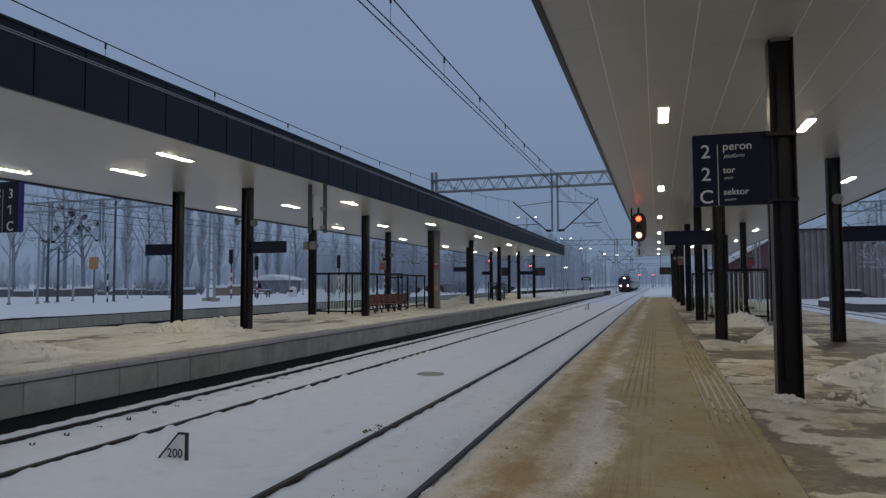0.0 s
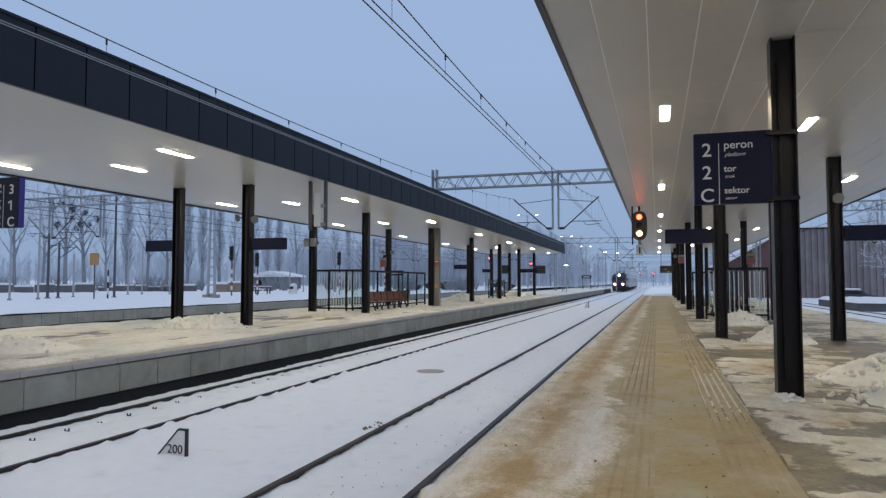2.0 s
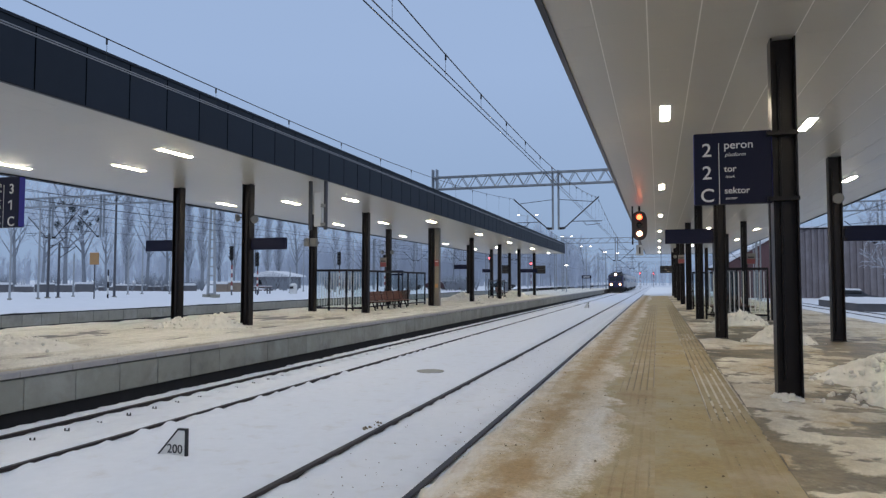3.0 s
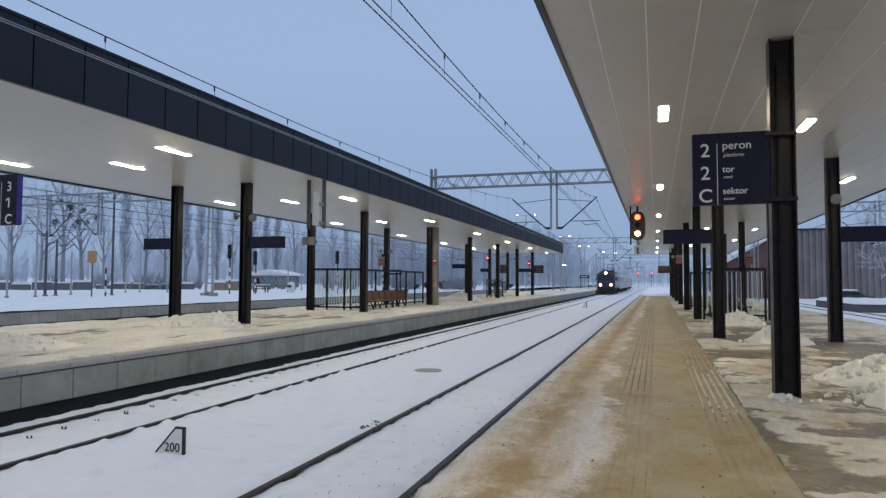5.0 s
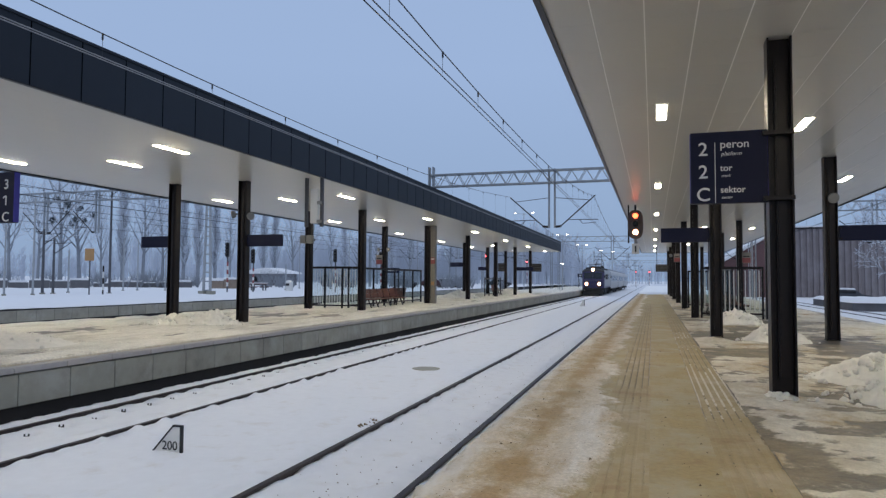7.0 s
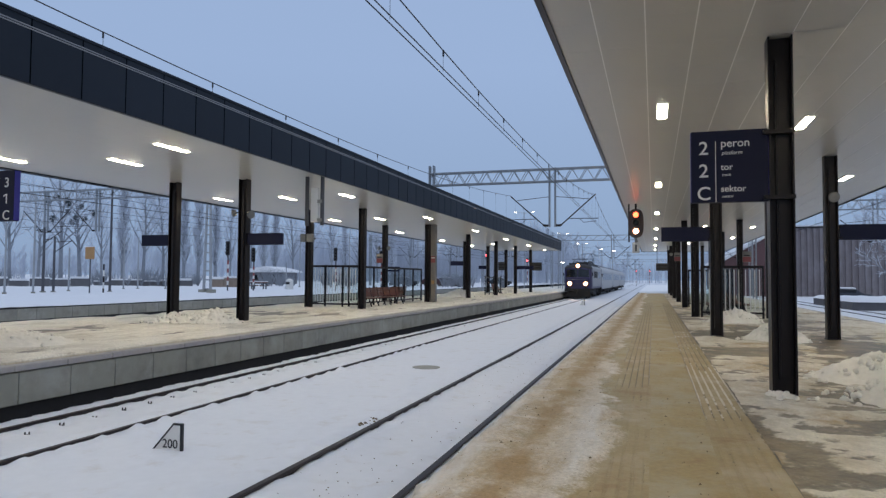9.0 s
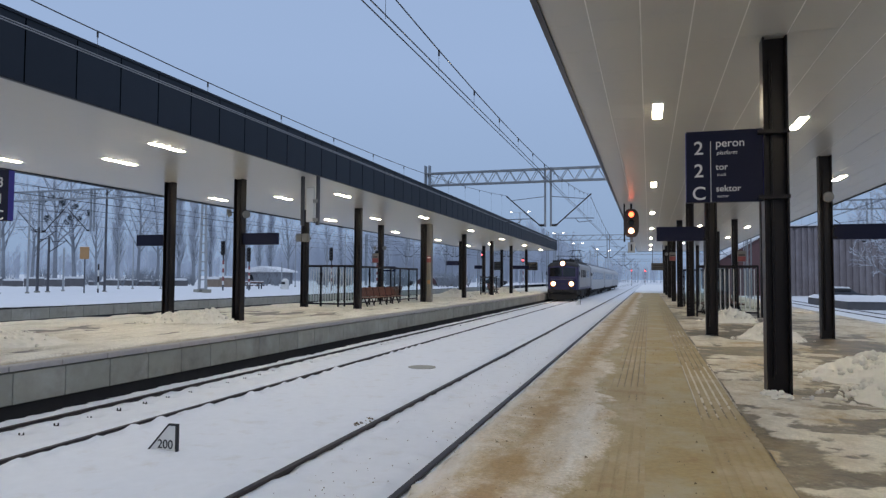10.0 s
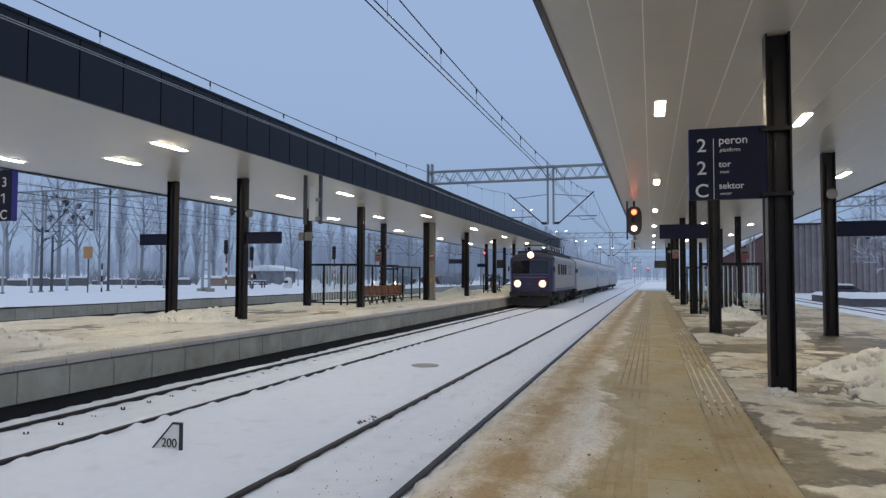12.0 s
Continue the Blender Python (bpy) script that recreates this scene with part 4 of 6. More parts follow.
def hull(y, w, z0, zs, zt, n=5):
    """A vehicle's cross-section at y: half width w, floor z0, side to zs, roof to zt."""
    pts = [(-w, y, z0), (-w, y, zs)]
    for k in range(1, n):
        a = math.pi / 2 * k / n
        pts.append((-w * math.cos(a) ** 0.8, y, zs + (zt - zs) * math.sin(a)))
    pts.append((0, y, zt))
    return pts + [(-p[0], y, p[2]) for p in pts[-2::-1]]


def wheelset(parent, y, r=0.55):
    bm = bmesh.new()
    rod(bm, (-0.8, 0, 0), (0.8, 0, 0), 0.09, n=8)
    for s in (-1, 1):
        rod(bm, (s * 0.68, 0, 0), (s * 0.80, 0, 0), r, n=20)
        rod(bm, (s * 0.80, 0, 0), (s * 0.83, 0, 0), r * 0.35, n=10)
        box(bm, s * 0.80 - 0.01, s * 0.80 + 0.02, -0.04, 0.04, -r * 0.85, r * 0.85)
    ob = part("wheelset", bm, UNDER, parent)
    ob.location = (0, y, r)
    return ob


def bogie(parent, y, base):
    bm = bmesh.new()
    for s in (-1, 1):
        box(bm, s * 1.05 - 0.08, s * 1.05 + 0.08, y - base / 2 - 0.7, y + base / 2 + 0.7, 0.55, 0.85)
        for d in (-base / 2, base / 2):
            box(bm, s * 1.12 - 0.12, s * 1.12 + 0.12, y + d - 0.22, y + d + 0.22, 0.36, 0.72)
            rod(bm, (s * 1.1, y + d + 0.4, 0.8), (s * 1.1, y + d + 0.4, 1.05), 0.1, n=8)
        box(bm, s * 1.02 - 0.1, s * 1.02 + 0.1, y - 0.3, y + 0.3, 0.7, 1.05)
    box(bm, -1.0, 1.0, y - 0.25, y + 0.25, 0.5, 0.8)
    part("bogie", bm, UNDER, parent)
    return [wheelset(parent, y - base / 2), wheelset(parent, y + base / 2)]


def buffers(parent, y, d):
    for s in (-0.875, 0.875):
        bm = bmesh.new()
        rod(bm, (s, y, 1.06), (s, y + d * 0.45, 1.06), 0.10, n=10)
        rod(bm, (s, y + d * 0.45, 1.06), (s, y + d * 0.52, 1.06), 0.23, n=16)
        part("buffer", bm, UNDER, parent)
    bm = bmesh.new()
    rod(bm, (0, y, 1.0), (0, y + d * 0.35, 0.95), 0.07, n=8)
    rod(bm, (0, y + d * 0.35, 0.98), (0, y + d * 0.38, 0.62), 0.05, n=8)
    part("coupling", bm, UNDER, parent)


def locomotive():
    L = 15.6
    loco = thing("locomotive", "electric locomotive with navy front and pale grey sides, headlamps lit", "locomotive", "train vehicles")
    bm = bmesh.new()
    loft(bm, [hull(y, w, 1.12, zs, zt) for y, w, zs, zt in ((1.9, 1.5, 3.35, 3.86), (L - 1.9, 1.5, 3.35, 3.86))])
    part("body", bm, LOCOGREY, loco)
    for y0, d in ((0, 1), (L, -1)):
        bm = bmesh.new()
        loft(bm, [hull(y0 + d * y, w, z0, zs, zt) for y, w, z0, zs, zt in
                  ((0.0, 1.22, 1.12, 2.25, 2.27), (0.05, 1.30, 1.12, 2.30, 2.33), (0.42, 1.45, 1.12, 3.28, 3.66), (0.75, 1.5, 1.12, 3.34, 3.78), (1.40, 1.5, 1.12, 3.35, 3.83))])
        cab = part("cab_front", bm, BLUE, loco, "navy cab front")
        bm = bmesh.new()
        loft(bm, [hull(y0 + d * y, w, z0, zs, zt) for y, w, z0, zs, zt in
                  ((1.404, 1.5, 1.12, 3.35, 3.83), (1.896, 1.5, 1.12, 3.35, 3.86))])
        part("cab_side", bm, LOCOGREY, loco)
        bm = bmesh.new()
        loft(bm, [hull(y0 + d * y, w, 3.29, zs, zt) for y, w, zs, zt in
                  ((0.35, 1.42, 3.30, 3.50), (0.43, 1.462, 3.31, 3.69), (0.75, 1.512, 3.35, 3.81), (1.42, 1.512, 3.36, 3.86))])
        part("brow", bm, DARKROOF, cab, "sooty dark roof edge over the windscreens")
        # raked windscreens, one each side of the middle pillar
        for s in (-1, 1):
            bm = bmesh.new()
            q = [(s * 0.05, y0 + d * 0.045, 2.38), (s * 1.24, y0 + d * 0.06, 2.38), (s * 1.20, y0 + d * 0.30, 3.20), (s * 0.05, y0 + d * 0.285, 3.26)]
            lo = [bm.verts.new(Vector(p) + Vector((0, -d * 0.02, 0))) for p in q]
            hi = [bm.verts.new(Vector(p) + Vector((0, d * 0.10, 0))) for p in q]
            for i in range(4):
                bm.faces.new((lo[i], lo[(i + 1) % 4], hi[(i + 1) % 4], hi[i]))
            bm.faces.new(lo)
            bm.faces.new(hi[::-1])
            bmesh.ops.recalc_face_normals(bm, faces=bm.faces)
            part("windscreen", bm, WINDOW, cab)
            part("cab_window", boxes((s * 1.5 - 0.012, s * 1.5 + 0.012, min(y0 + d * 0.75, y0 + d * 1.35), max(y0 + d * 0.75, y0 + d * 1.35), 2.35, 3.05)), WINDOW, cab)
            part("cab_door", boxes((s * 1.5 - 0.008, s * 1.5 + 0.008, min(y0 + d * 1.45, y0 + d * 1.86), max(y0 + d * 1.45, y0 + d * 1.86), 1.2, 3.1)), LOCOGREY, cab)
            bm = bmesh.new()
            rod(bm, (s * 0.86, y0 + d * 0.02, 1.66), (s * 0.86, y0 - d * 0.06, 1.66), 0.31, n=20)
            pod = part("lamp_pod", bm, UNDER, cab)
            bm = bmesh.new()
            rod(bm, (s * 0.86, y0 - d * 0.06, 1.66), (s * 0.86, y0 - d * 0.075, 1.66), 0.155, n=20)
            part("lamp_glass", bm, HEADLAMP if d > 0 else DARKLENS, pod, "bright lit headlamp" if d > 0 else "")
            # ring added about the glass; at the lit end it glows as a halo
            bm = bmesh.new()
            rod(bm, (s * 0.86, y0 - d * 0.060, 1.66), (s * 0.86, y0 - d * 0.068, 1.66), 0.25, n=20)
            part("halo_ring", bm, HALO if d > 0 else DARKLENS, pod, "warm glowing ring in place of the headlamp's halo" if d > 0 else "")
            part("mirror", boxes((s * 1.58 - 0.05, s * 1.58 + 0.05, y0 + d * 0.5 - 0.03, y0 + d * 0.5 + 0.03, 2.5, 2.85)), UNDER, cab)
        bm = bmesh.new()
        box(bm, -0.26, 0.26, min(y0 + d * 0.24, y0 + d * 0.8), max(y0 + d * 0.24, y0 + d * 0.8), 3.38, 3.86)
        bevel(bm, 0.05)
        pod = part("top_lamp_pod", bm, DARKROOF, cab)
        bm = bmesh.new()
        rod(bm, (0, y0 + d * 0.24, 3.62), (0, y0 + d * 0.22, 3.62), 0.155, n=20)
        part("lamp_glass", bm, HEADLAMP if d > 0 else DARKLENS, pod, "bright lit headlamp" if d > 0 else "")
        # same added halo ring for the top lamp
        bm = bmesh.new()
        rod(bm, (0, y0 + d * 0.238, 3.62), (0, y0 + d * 0.229, 3.62), 0.235, n=20)
        part("halo_ring", bm, HALO if d > 0 else DARKLENS, pod, "warm glowing ring in place of the headlamp's halo" if d > 0 else "")
        part("number_bars", boxes((-0.24, 0.24, min(y0 - d * 0.006, y0), max(y0 - d * 0.006, y0), 1.62, 1.70)), MIDGREY, cab, "plain pale bars for the running number")
        part("front_rail", boxes((-1.1, 1.1, min(y0 - d * 0.05, y0 - d * 0.02), max(y0 - d * 0.05, y0 - d * 0.02), 2.08, 2.11)), GREYBOX, cab)
        part("buffer_beam", boxes((-1.42, 1.42, min(y0, y0 + d * 0.5), max(y0, y0 + d * 0.5), 0.80, 1.116)), UNDER, loco)
        bm = bmesh.new()
        prism(bm, [(-1.35, 0.75), (-1.35, 0.25), (-0.9, 0.14), (0.9, 0.14), (1.35, 0.25), (1.35, 0.75)], min(y0 + d * 0.1, y0 + d * 0.2), max(y0 + d * 0.1, y0 + d * 0.2))
        part("snow_plough", bm, UNDER, loco)
        buffers(loco, y0, -d)
    for s in (-1, 1):
        for k, y in enumerate((9.4, 10.7, 3.0, 4.5, 5.75, 7.0)):
            part("side_window" if k < 2 else "louvre", boxes((s * 1.5 - 0.014, s * 1.5 + 0.014, y, y + 0.95, 2.30, 3.05)), WINDOW if k < 2 else UNDER, loco)
        part("navy_stripe", boxes((s * 1.5 - 0.006, s * 1.5 + 0.006, 1.9, L - 1.9, 1.12, 1.32)), BLUE, loco)
    part("roof", boxes((-1.05, 1.05, 1.0, L - 1.0, 3.62, 3.95), (-1.3, 1.3, 0.9, L - 0.9, 3.4, 3.70)), DARKROOF, loco, "sooty dark roof")
    bm = bmesh.new()
    for y in (5.2, 6.6, 8.0, 9.4):
        box(bm, -0.6, 0.6, y, y + 0.9, 3.95, 4.15)
        rod(bm, (0.75, y, 3.95), (0.75, y, 4.3), 0.05, n=8)
        rod(bm, (-0.75, y + 0.6, 3.95), (-0.75, y + 0.6, 4.3), 0.05, n=8)
    rod(bm, (0.75, 4.6, 4.3), (0.75, 10.2, 4.3), 0.03, n=6)
    part("roof_equipment", bm, DARKROOF, loco)
    # lowered pantograph near the front, raised one at the back
    bm = bmesh.new()
    for s in (-0.6, 0.6):
        rod(bm, (s, 1.6, 4.12), (s, 4.0, 4.12), 0.03, n=6)
        rod(bm, (s * 1.2, 1.9, 4.30), (s, 3.8, 4.26), 0.025, n=6)
        for y in (1.7, 3.9):
            rod(bm, (s, y, 3.9), (s, y, 4.12), 0.06, n=8)
    for y in (2.3, 2.7):
        rod(bm, (-0.85, y, 4.40), (0.85, y, 4.40), 0.025, n=6)
    part("lowered_pantograph", bm, UNDER, loco)
    bm = bmesh.new()
    yb = L - 2.9
    for s in (-0.6, 0.6):
        rod(bm, (s, yb - 1.0, 4.1), (s, yb + 1.0, 4.1), 0.03, n=6)
        for d in (-1, 1):
            rod(bm, (s, yb + d * 0.8, 3.9), (s, yb + d * 0.8, 4.12), 0.06, n=8)
            rod(bm, (s, yb + d * 0.5, 4.14), (s, yb + d * 1.0, 4.72), 0.028, n=6)
            rod(bm, (s, yb + d * 1.0, 4.72), (s * 0.6, yb, 5.34), 0.022, n=6)
    for d in (-1, 1):
        rod(bm, (-0.6, yb + d * 1.0, 4.72), (0.6, yb + d * 1.0, 4.72), 0.02, n=6)
        rod(bm, (-0.55, yb + d * 0.15, 5.38), (0.55, yb + d * 0.15, 5.38), 0.03, n=6)
        for s in (-1, 1):
            rod(bm, (s * 0.55, yb + d * 0.15, 5.38), (s * 0.95, yb + d * 0.15, 5.22), 0.02, n=6)
    part("raised_pantograph", bm, UNDER, loco)
    bm = boxes((-1.2, 1.2, 6.0, 9.6, 0.35, 1.12), (-1.35, 1.35, 2.0, L - 2.0, 0.95, 1.116))
    bevel(bm, 0.02)
    part("underframe", bm, UNDER, loco)
    for s in (-1, 1):
        for y in (1.5, L - 1.9):
            part("cab_step", boxes((s * 1.38 - 0.12, s * 1.38 + 0.12, y, y + 0.5, 0.45, 0.49), (s * 1.38 - 0.12, s * 1.38 + 0.12, y, y + 0.5, 0.8, 0.84), (s * 1.48 - 0.02, s * 1.48 + 0.02, y, y + 0.03, 0.45, 1.1)), UNDER, loco)
    return loco, bogie(loco, 3.6, 3.05) + bogie(loco, L - 3.6, 3.05)


def coach():
    L = 24.5
    c = thing("passenger_coach", "dirty white passenger coach with a grey window band", "railway coach", "train vehicles")
    bm = bmesh.new()
    loft(bm, [hull(y, 1.44, 1.05, 3.1, 4.0, 7) for y in (0.15, 0.4, L - 0.4, L - 0.15)])
    part("body", bm, COACHWHITE, c)
    part("roof", boxes((-0.8, 0.8, 0.5, L - 0.5, 3.90, 4.03)), GREYROOF, c)
    for y in (4.0, 11.0, 18.0):
        bm = bmesh.new()
        box(bm, -0.25, 0.25, y, y + 0.6, 4.03, 4.16)
        bevel(bm, 0.03)
        part("roof_vent", bm, GREYROOF, c)
    for s in (-1, 1):
        part("window_band", boxes((s * 1.44 - 0.006, s * 1.44 + 0.006, 2.2, L - 2.2, 2.0, 3.05)), COACHBAND, c)
        for k in range(11):
            y = 2.6 + 1.78 * k
            part("window", boxes((s * 1.44 - 0.012, s * 1.44 + 0.012, y, y + 1.2, 2.08, 2.95)), WINDOW, c)
        for y in (0.7, L - 1.6):
            part("door", boxes((s * 1.44 - 0.010, s * 1.44 + 0.010, y, y + 0.9, 1.1, 3.05)), COACHBAND, c)
        for y in (6.2, 9.0, 12.4, 15.0):
            bm = boxes((s * 1.2 - 0.15, s * 1.2 + 0.15, y, y + 1.6, 0.45, 1.05))
            bevel(bm, 0.03)
            part("equipment_box", bm, UNDER, c)
        part("skirt", boxes((s * 1.4 - 0.02, s * 1.4 + 0.02, 1.0, L - 1.0, 0.86, 1.06)), COACHWHITE, c)
    for y, d in ((0.15, -1), (L - 0.15, 1)):
        bm = boxes((-0.75, 0.75, min(y, y + d * 0.2), max(y, y + d * 0.2), 1.1, 3.3))
        bevel(bm, 0.04)
        part("gangway", bm, UNDER, c)
        buffers(c, y, d)
    return c, bogie(c, 3.2, 2.5) + bogie(c, L - 3.2, 2.5)


loco, loco_wheels = locomotive()
cars = [coach() for _ in range(3)]

# ---- shelters, benches and fittings on the platforms ----
def glass_screen(a, b, z, h, panes, label, pitch=0.14):
    """A framed glass wind screen from a to b in plan, standing on short feet."""
    s = thing("wind_screen", label, "wind screen", "wind screens", at=(a[0], a[1], z))
    d = Vector((b[0] - a[0], b[1] - a[1], 0))
    L = d.length
    s.rotation_euler.z = math.atan2(d.y, d.x)
    for k in range(panes + 1):
        x = L * k / panes
        bm = boxes((x - 0.035, x + 0.035, -0.035, 0.035, 0, h))
        for zz in (0.35, 0.95, 1.55):
            box(bm, x - 0.05, x + 0.05, -0.05, 0.05, zz - 0.03, zz + 0.03)
        part("upright", bm, STEEL, s)
    for zz, t in ((h - 0.04, 0.05), (0.20, 0.035)):
        part("rail_bar", boxes((0, L, -0.03, 0.03, zz - t, zz + t)), STEEL, s)
    for k in range(panes):
        x0, x1 = L * k / panes + 0.04, L * (k + 1) / panes - 0.04
        g = part("pane", boxes((x0, x1, -0.006, 0.006, 0.26, h - 0.1)), GLASS, s, "clear glass pane with frosted stripes")
        g.visible_shadow = False
        n = max(2, round((x1 - x0) / pitch)) if pitch < 0.4 else 0
        for i in range(n):
            x = x0 + (x1 - x0) * (i + 0.5) / n
            part("frosted_stripe", boxes((x - 0.016, x + 0.016, -0.010, -0.0065, 0.30, h - 0.14)), WHITEBOX, g)
    return s


SCREEN = "dark framed glass wind screen with pale vertical stripes"
glass_screen((-15.25, 27.75), (-12.62, 27.75), Z_PLAT + 0.02, 1.96, 3, SCREEN)
glass_screen((-13.3, 28.0), (-13.3, 38.0), Z_PLAT + 0.02, 1.96, 7, SCREEN, 0.45)
glass_screen((1.74, 27.2), (3.86, 27.2), Z_PLAT, 1.95, 3, SCREEN)
glass_screen((2.85, 27.6), (2.85, 37.0), Z_PLAT, 1.95, 6, SCREEN, 0.45)
glass_screen((1.75, 37.2), (3.86, 37.2), Z_PLAT, 1.95, 3, SCREEN)
glass_screen((-13.3, 54.0), (-13.3, 60.0), Z_PLAT + 0.05, 1.5, 4, SCREEN, 0.6)


def bench():
    b = thing("bench", "red-brown slatted wooden bench on dark steel legs", "bench", "benches")
    for k in range(4):
        bm = boxes((0.02 + 0.11 * k, 0.115 + 0.11 * k, 0, 2.4, 0.43, 0.465))
        bevel(bm, 0.006)
        part("seat_slat", bm, WOOD, b)
    for k in range(4):
        x = -0.02 - 0.025 * k
        bm = boxes((x - 0.03, x, 0, 2.4, 0.49 + 0.108 * k, 0.595 + 0.108 * k))
        bevel(bm, 0.006)
        part("back_slat", bm, WOOD, b)
    for y in (0.35, 1.2, 2.05):
        bm = bmesh.new()
        rod(bm, (0.40, y, 0.0), (0.22, y, 0.43), 0.028, n=6)
        rod(bm, (-0.05, y, 0.0), (0.12, y, 0.43), 0.028, n=6)
        rod(bm, (0.0, y, 0.42), (0.46, y, 0.42), 0.025, n=6)
        rod(bm, (0.0, y, 0.42), (-0.12, y, 0.95), 0.025, n=6)
        part("leg", bm, STEEL, b)
    return b


bench0 = bench()
bench0.matrix_basis = pose(-12.95, 28.6, Z_PLAT + 0.03)
for m in (pose(-12.95, 31.02, Z_PLAT + 0.03), pose(-13.6, 36.0, Z_PLAT + 0.03, 0, 0, 180), pose(-12.9, 55.0, Z_PLAT + 0.06),
          pose(3.2, 29.0, Z_PLAT), pose(3.2, 32.0, Z_PLAT), pose(2.5, 31.0, Z_PLAT, 0, 0, 180)):
    copy_thing(bench0, m)


def loudspeaker(at, turn):
    s = thing("loudspeaker", "small round grey loudspeaker on a canopy post", "loudspeaker", "loudspeakers")
    s.matrix_basis = pose(*at, 0, 0, turn)
    bm = bmesh.new()
    rod(bm, (0, 0, 0), (0, -0.10, -0.02), 0.09, 0.13, n=14)
    rod(bm, (0, -0.10, -0.02), (0, -0.13, -0.026), 0.13, 0.11, n=14)
    part("horn", bm, GREYBOX, s, smooth=False)
    part("arm", boxes((-0.02, 0.02, 0.0, 0.16, -0.02, 0.02)), STEEL, s)
    return s


for at, turn in (((-12.38, 17.9, 4.14), -60), ((-11.90, 17.9, 4.08), 60), ((4.12, 18.05, 4.15), 0), ((-14.98, 35.6, 3.85), -50), ((-14.5, 35.6, 3.85), 50), ((1.30, 54.2, 4.1), 0)):
    loudspeaker(at, turn)

hang = thing("hanging_board", "narrow white board hung on two grey rods from the canopy", "hanging board", at=(0, 18.0, 0))
for x in (-9.97, -9.46):
    part("hanger", boxes((x - 0.04, x + 0.04, -0.05, 0.05, 3.70, Z_SOFFIT)), MIDGREY, hang)
bm = boxes((-9.84, -9.58, -0.04, 0.04, 3.80, 4.84))
bevel(bm, 0.02)
part("board", bm, WHITEBOX, hang, "plain white board")
for z in (3.86, 4.42):
    part("clip", boxes((-9.60, -9.44, -0.06, 0.06, z - 0.05, z + 0.05)), GREYBOX, hang)
spk = thing("speaker_box", "pair of grey loudspeaker boxes clamped on a canopy post", "loudspeaker", at=(0, 26.65, 0))
for x0, x1 in ((-15.02, -14.78), (-14.72, -14.42)):
    bm = boxes((x0, x1, -0.12, 0.12, 3.72, 4.08))
    bevel(bm, 0.025)
    part("box", bm, GREYBOX, spk)
part("clamp", boxes((-14.95, -14.55, 0.1, 0.45, 3.85, 3.92)), STEEL, spk)
col = thing("cable_column", "beige cable column beside a canopy post with red notice", "cable column", at=(-11.76, 35.95, Z_PLAT))
bm = boxes((-0.21, 0.07, -0.15, 0.15, 0, Z_SOFFIT - Z_PLAT))
bevel(bm, 0.015)
part("casing", bm, BEIGE, col)
part("notice", boxes((-0.20, 0.06, -0.16, -0.151, 2.30, 2.66)), REDSHEET, col, "dull red notice with a pale bar")
part("notice_head", boxes((-0.17, 0.03, -0.164, -0.1605, 2.54, 2.60)), WHITEPAINT, col)
part("yellow_label", boxes((-0.16, 0.0, -0.16, -0.151, 1.1, 1.3)), ORANGE, col)


def warning_plate(x, y, z):
    w = thing("warning_plate", "white and red warning plate fixed to a canopy post", "warning sign", "warning plates", at=(x, y, z))
    bm = boxes((-0.2, 0.2, -0.012, 0.012, -0.27, 0.27))
    bevel(bm, 0.006)
    part("plate", bm, BEIGE, w)
    part("red_field", boxes((-0.185, 0.185, -0.018, -0.0125, -0.25, 0.0)), REDSHEET, w)
    part("dark_bar", boxes((-0.14, 0.14, -0.018, -0.0125, 0.04, 0.10)), BLACKPAINT, w)
    part("stay", boxes((-0.02, 0.02, 0.012, 0.2, -0.02, 0.02)), STEEL, w)


warning_plate(-15.0, 35.6, 3.26)
warning_plate(1.46, 45.1, 3.6)
warning_plate(4.42, 36.2, 3.3)


def departure_board(x0, x1, y, z0, z1, hung=True):
    s = thing("departure_board", "dark hanging departure board seen from its end", "departure board", "departure boards", at=(0, y, 0))
    bm = boxes((x0, x1, -0.15, 0.15, z0, z1))
    bevel(bm, 0.02)
    part("casing", bm, SIGNAL, s)
    for k in range(3):
        z = z0 + (z1 - z0) * (k + 0.5) / 3
        part("text_bar", boxes((x0 + 0.08, x0 + 0.25, -0.158, -0.151, z - 0.06, z + 0.06), (x0 + 0.32, x1 - 0.08, -0.158, -0.151, z - 0.05, z + 0.05)), MIDGREY, s, "unreadable pale bars")
    for x in (x0 + 0.1, x1 - 0.1) if hung else ():
        part("hanger", boxes((x - 0.02, x + 0.02, -0.02, 0.02, z1, Z_SOFFIT)), STEEL, s)


departure_board(-12.02, -11.0, 69.0, 3.01, 3.84, False)
departure_board(-15.55, -14.88, 69.0, 3.03, 3.9, False)
departure_board(0.22, 1.3, 63.0, 2.95, 3.6)
name_board(-12.01, -10.44, 61.0, 3.01, 3.34)
name_board(-16.0, -14.89, 53.0, 3.2, 3.56)
name_board(-15.65, -14.89, 61.0, 3.03, 3.35)

def post_board(x, y, z):
    """A name board on two posts of its own; its lettering is too small to read."""
    s = thing("name_board", "navy name board with pale lettering on two thin posts", "sign board", "sign boards", at=(x, y, z))
    bm = boxes((-0.9, 0.9, -0.04, 0.04, 2.1, 2.7))
    bevel(bm, 0.01)
    board = part("board", bm, SIGNBLUE, s)
    part("text_bar", boxes((-0.6, 0.6, -0.046, -0.041, 2.32, 2.48)), LETTER, board, "plain pale bar for the name")
    for dx in (-0.75, 0.75):
        part("post", boxes((dx - 0.05, dx + 0.05, 0.04, 0.12, 0, 2.7)), STEEL, s)


post_board(-12.9, 130.0, Z_PLAT)
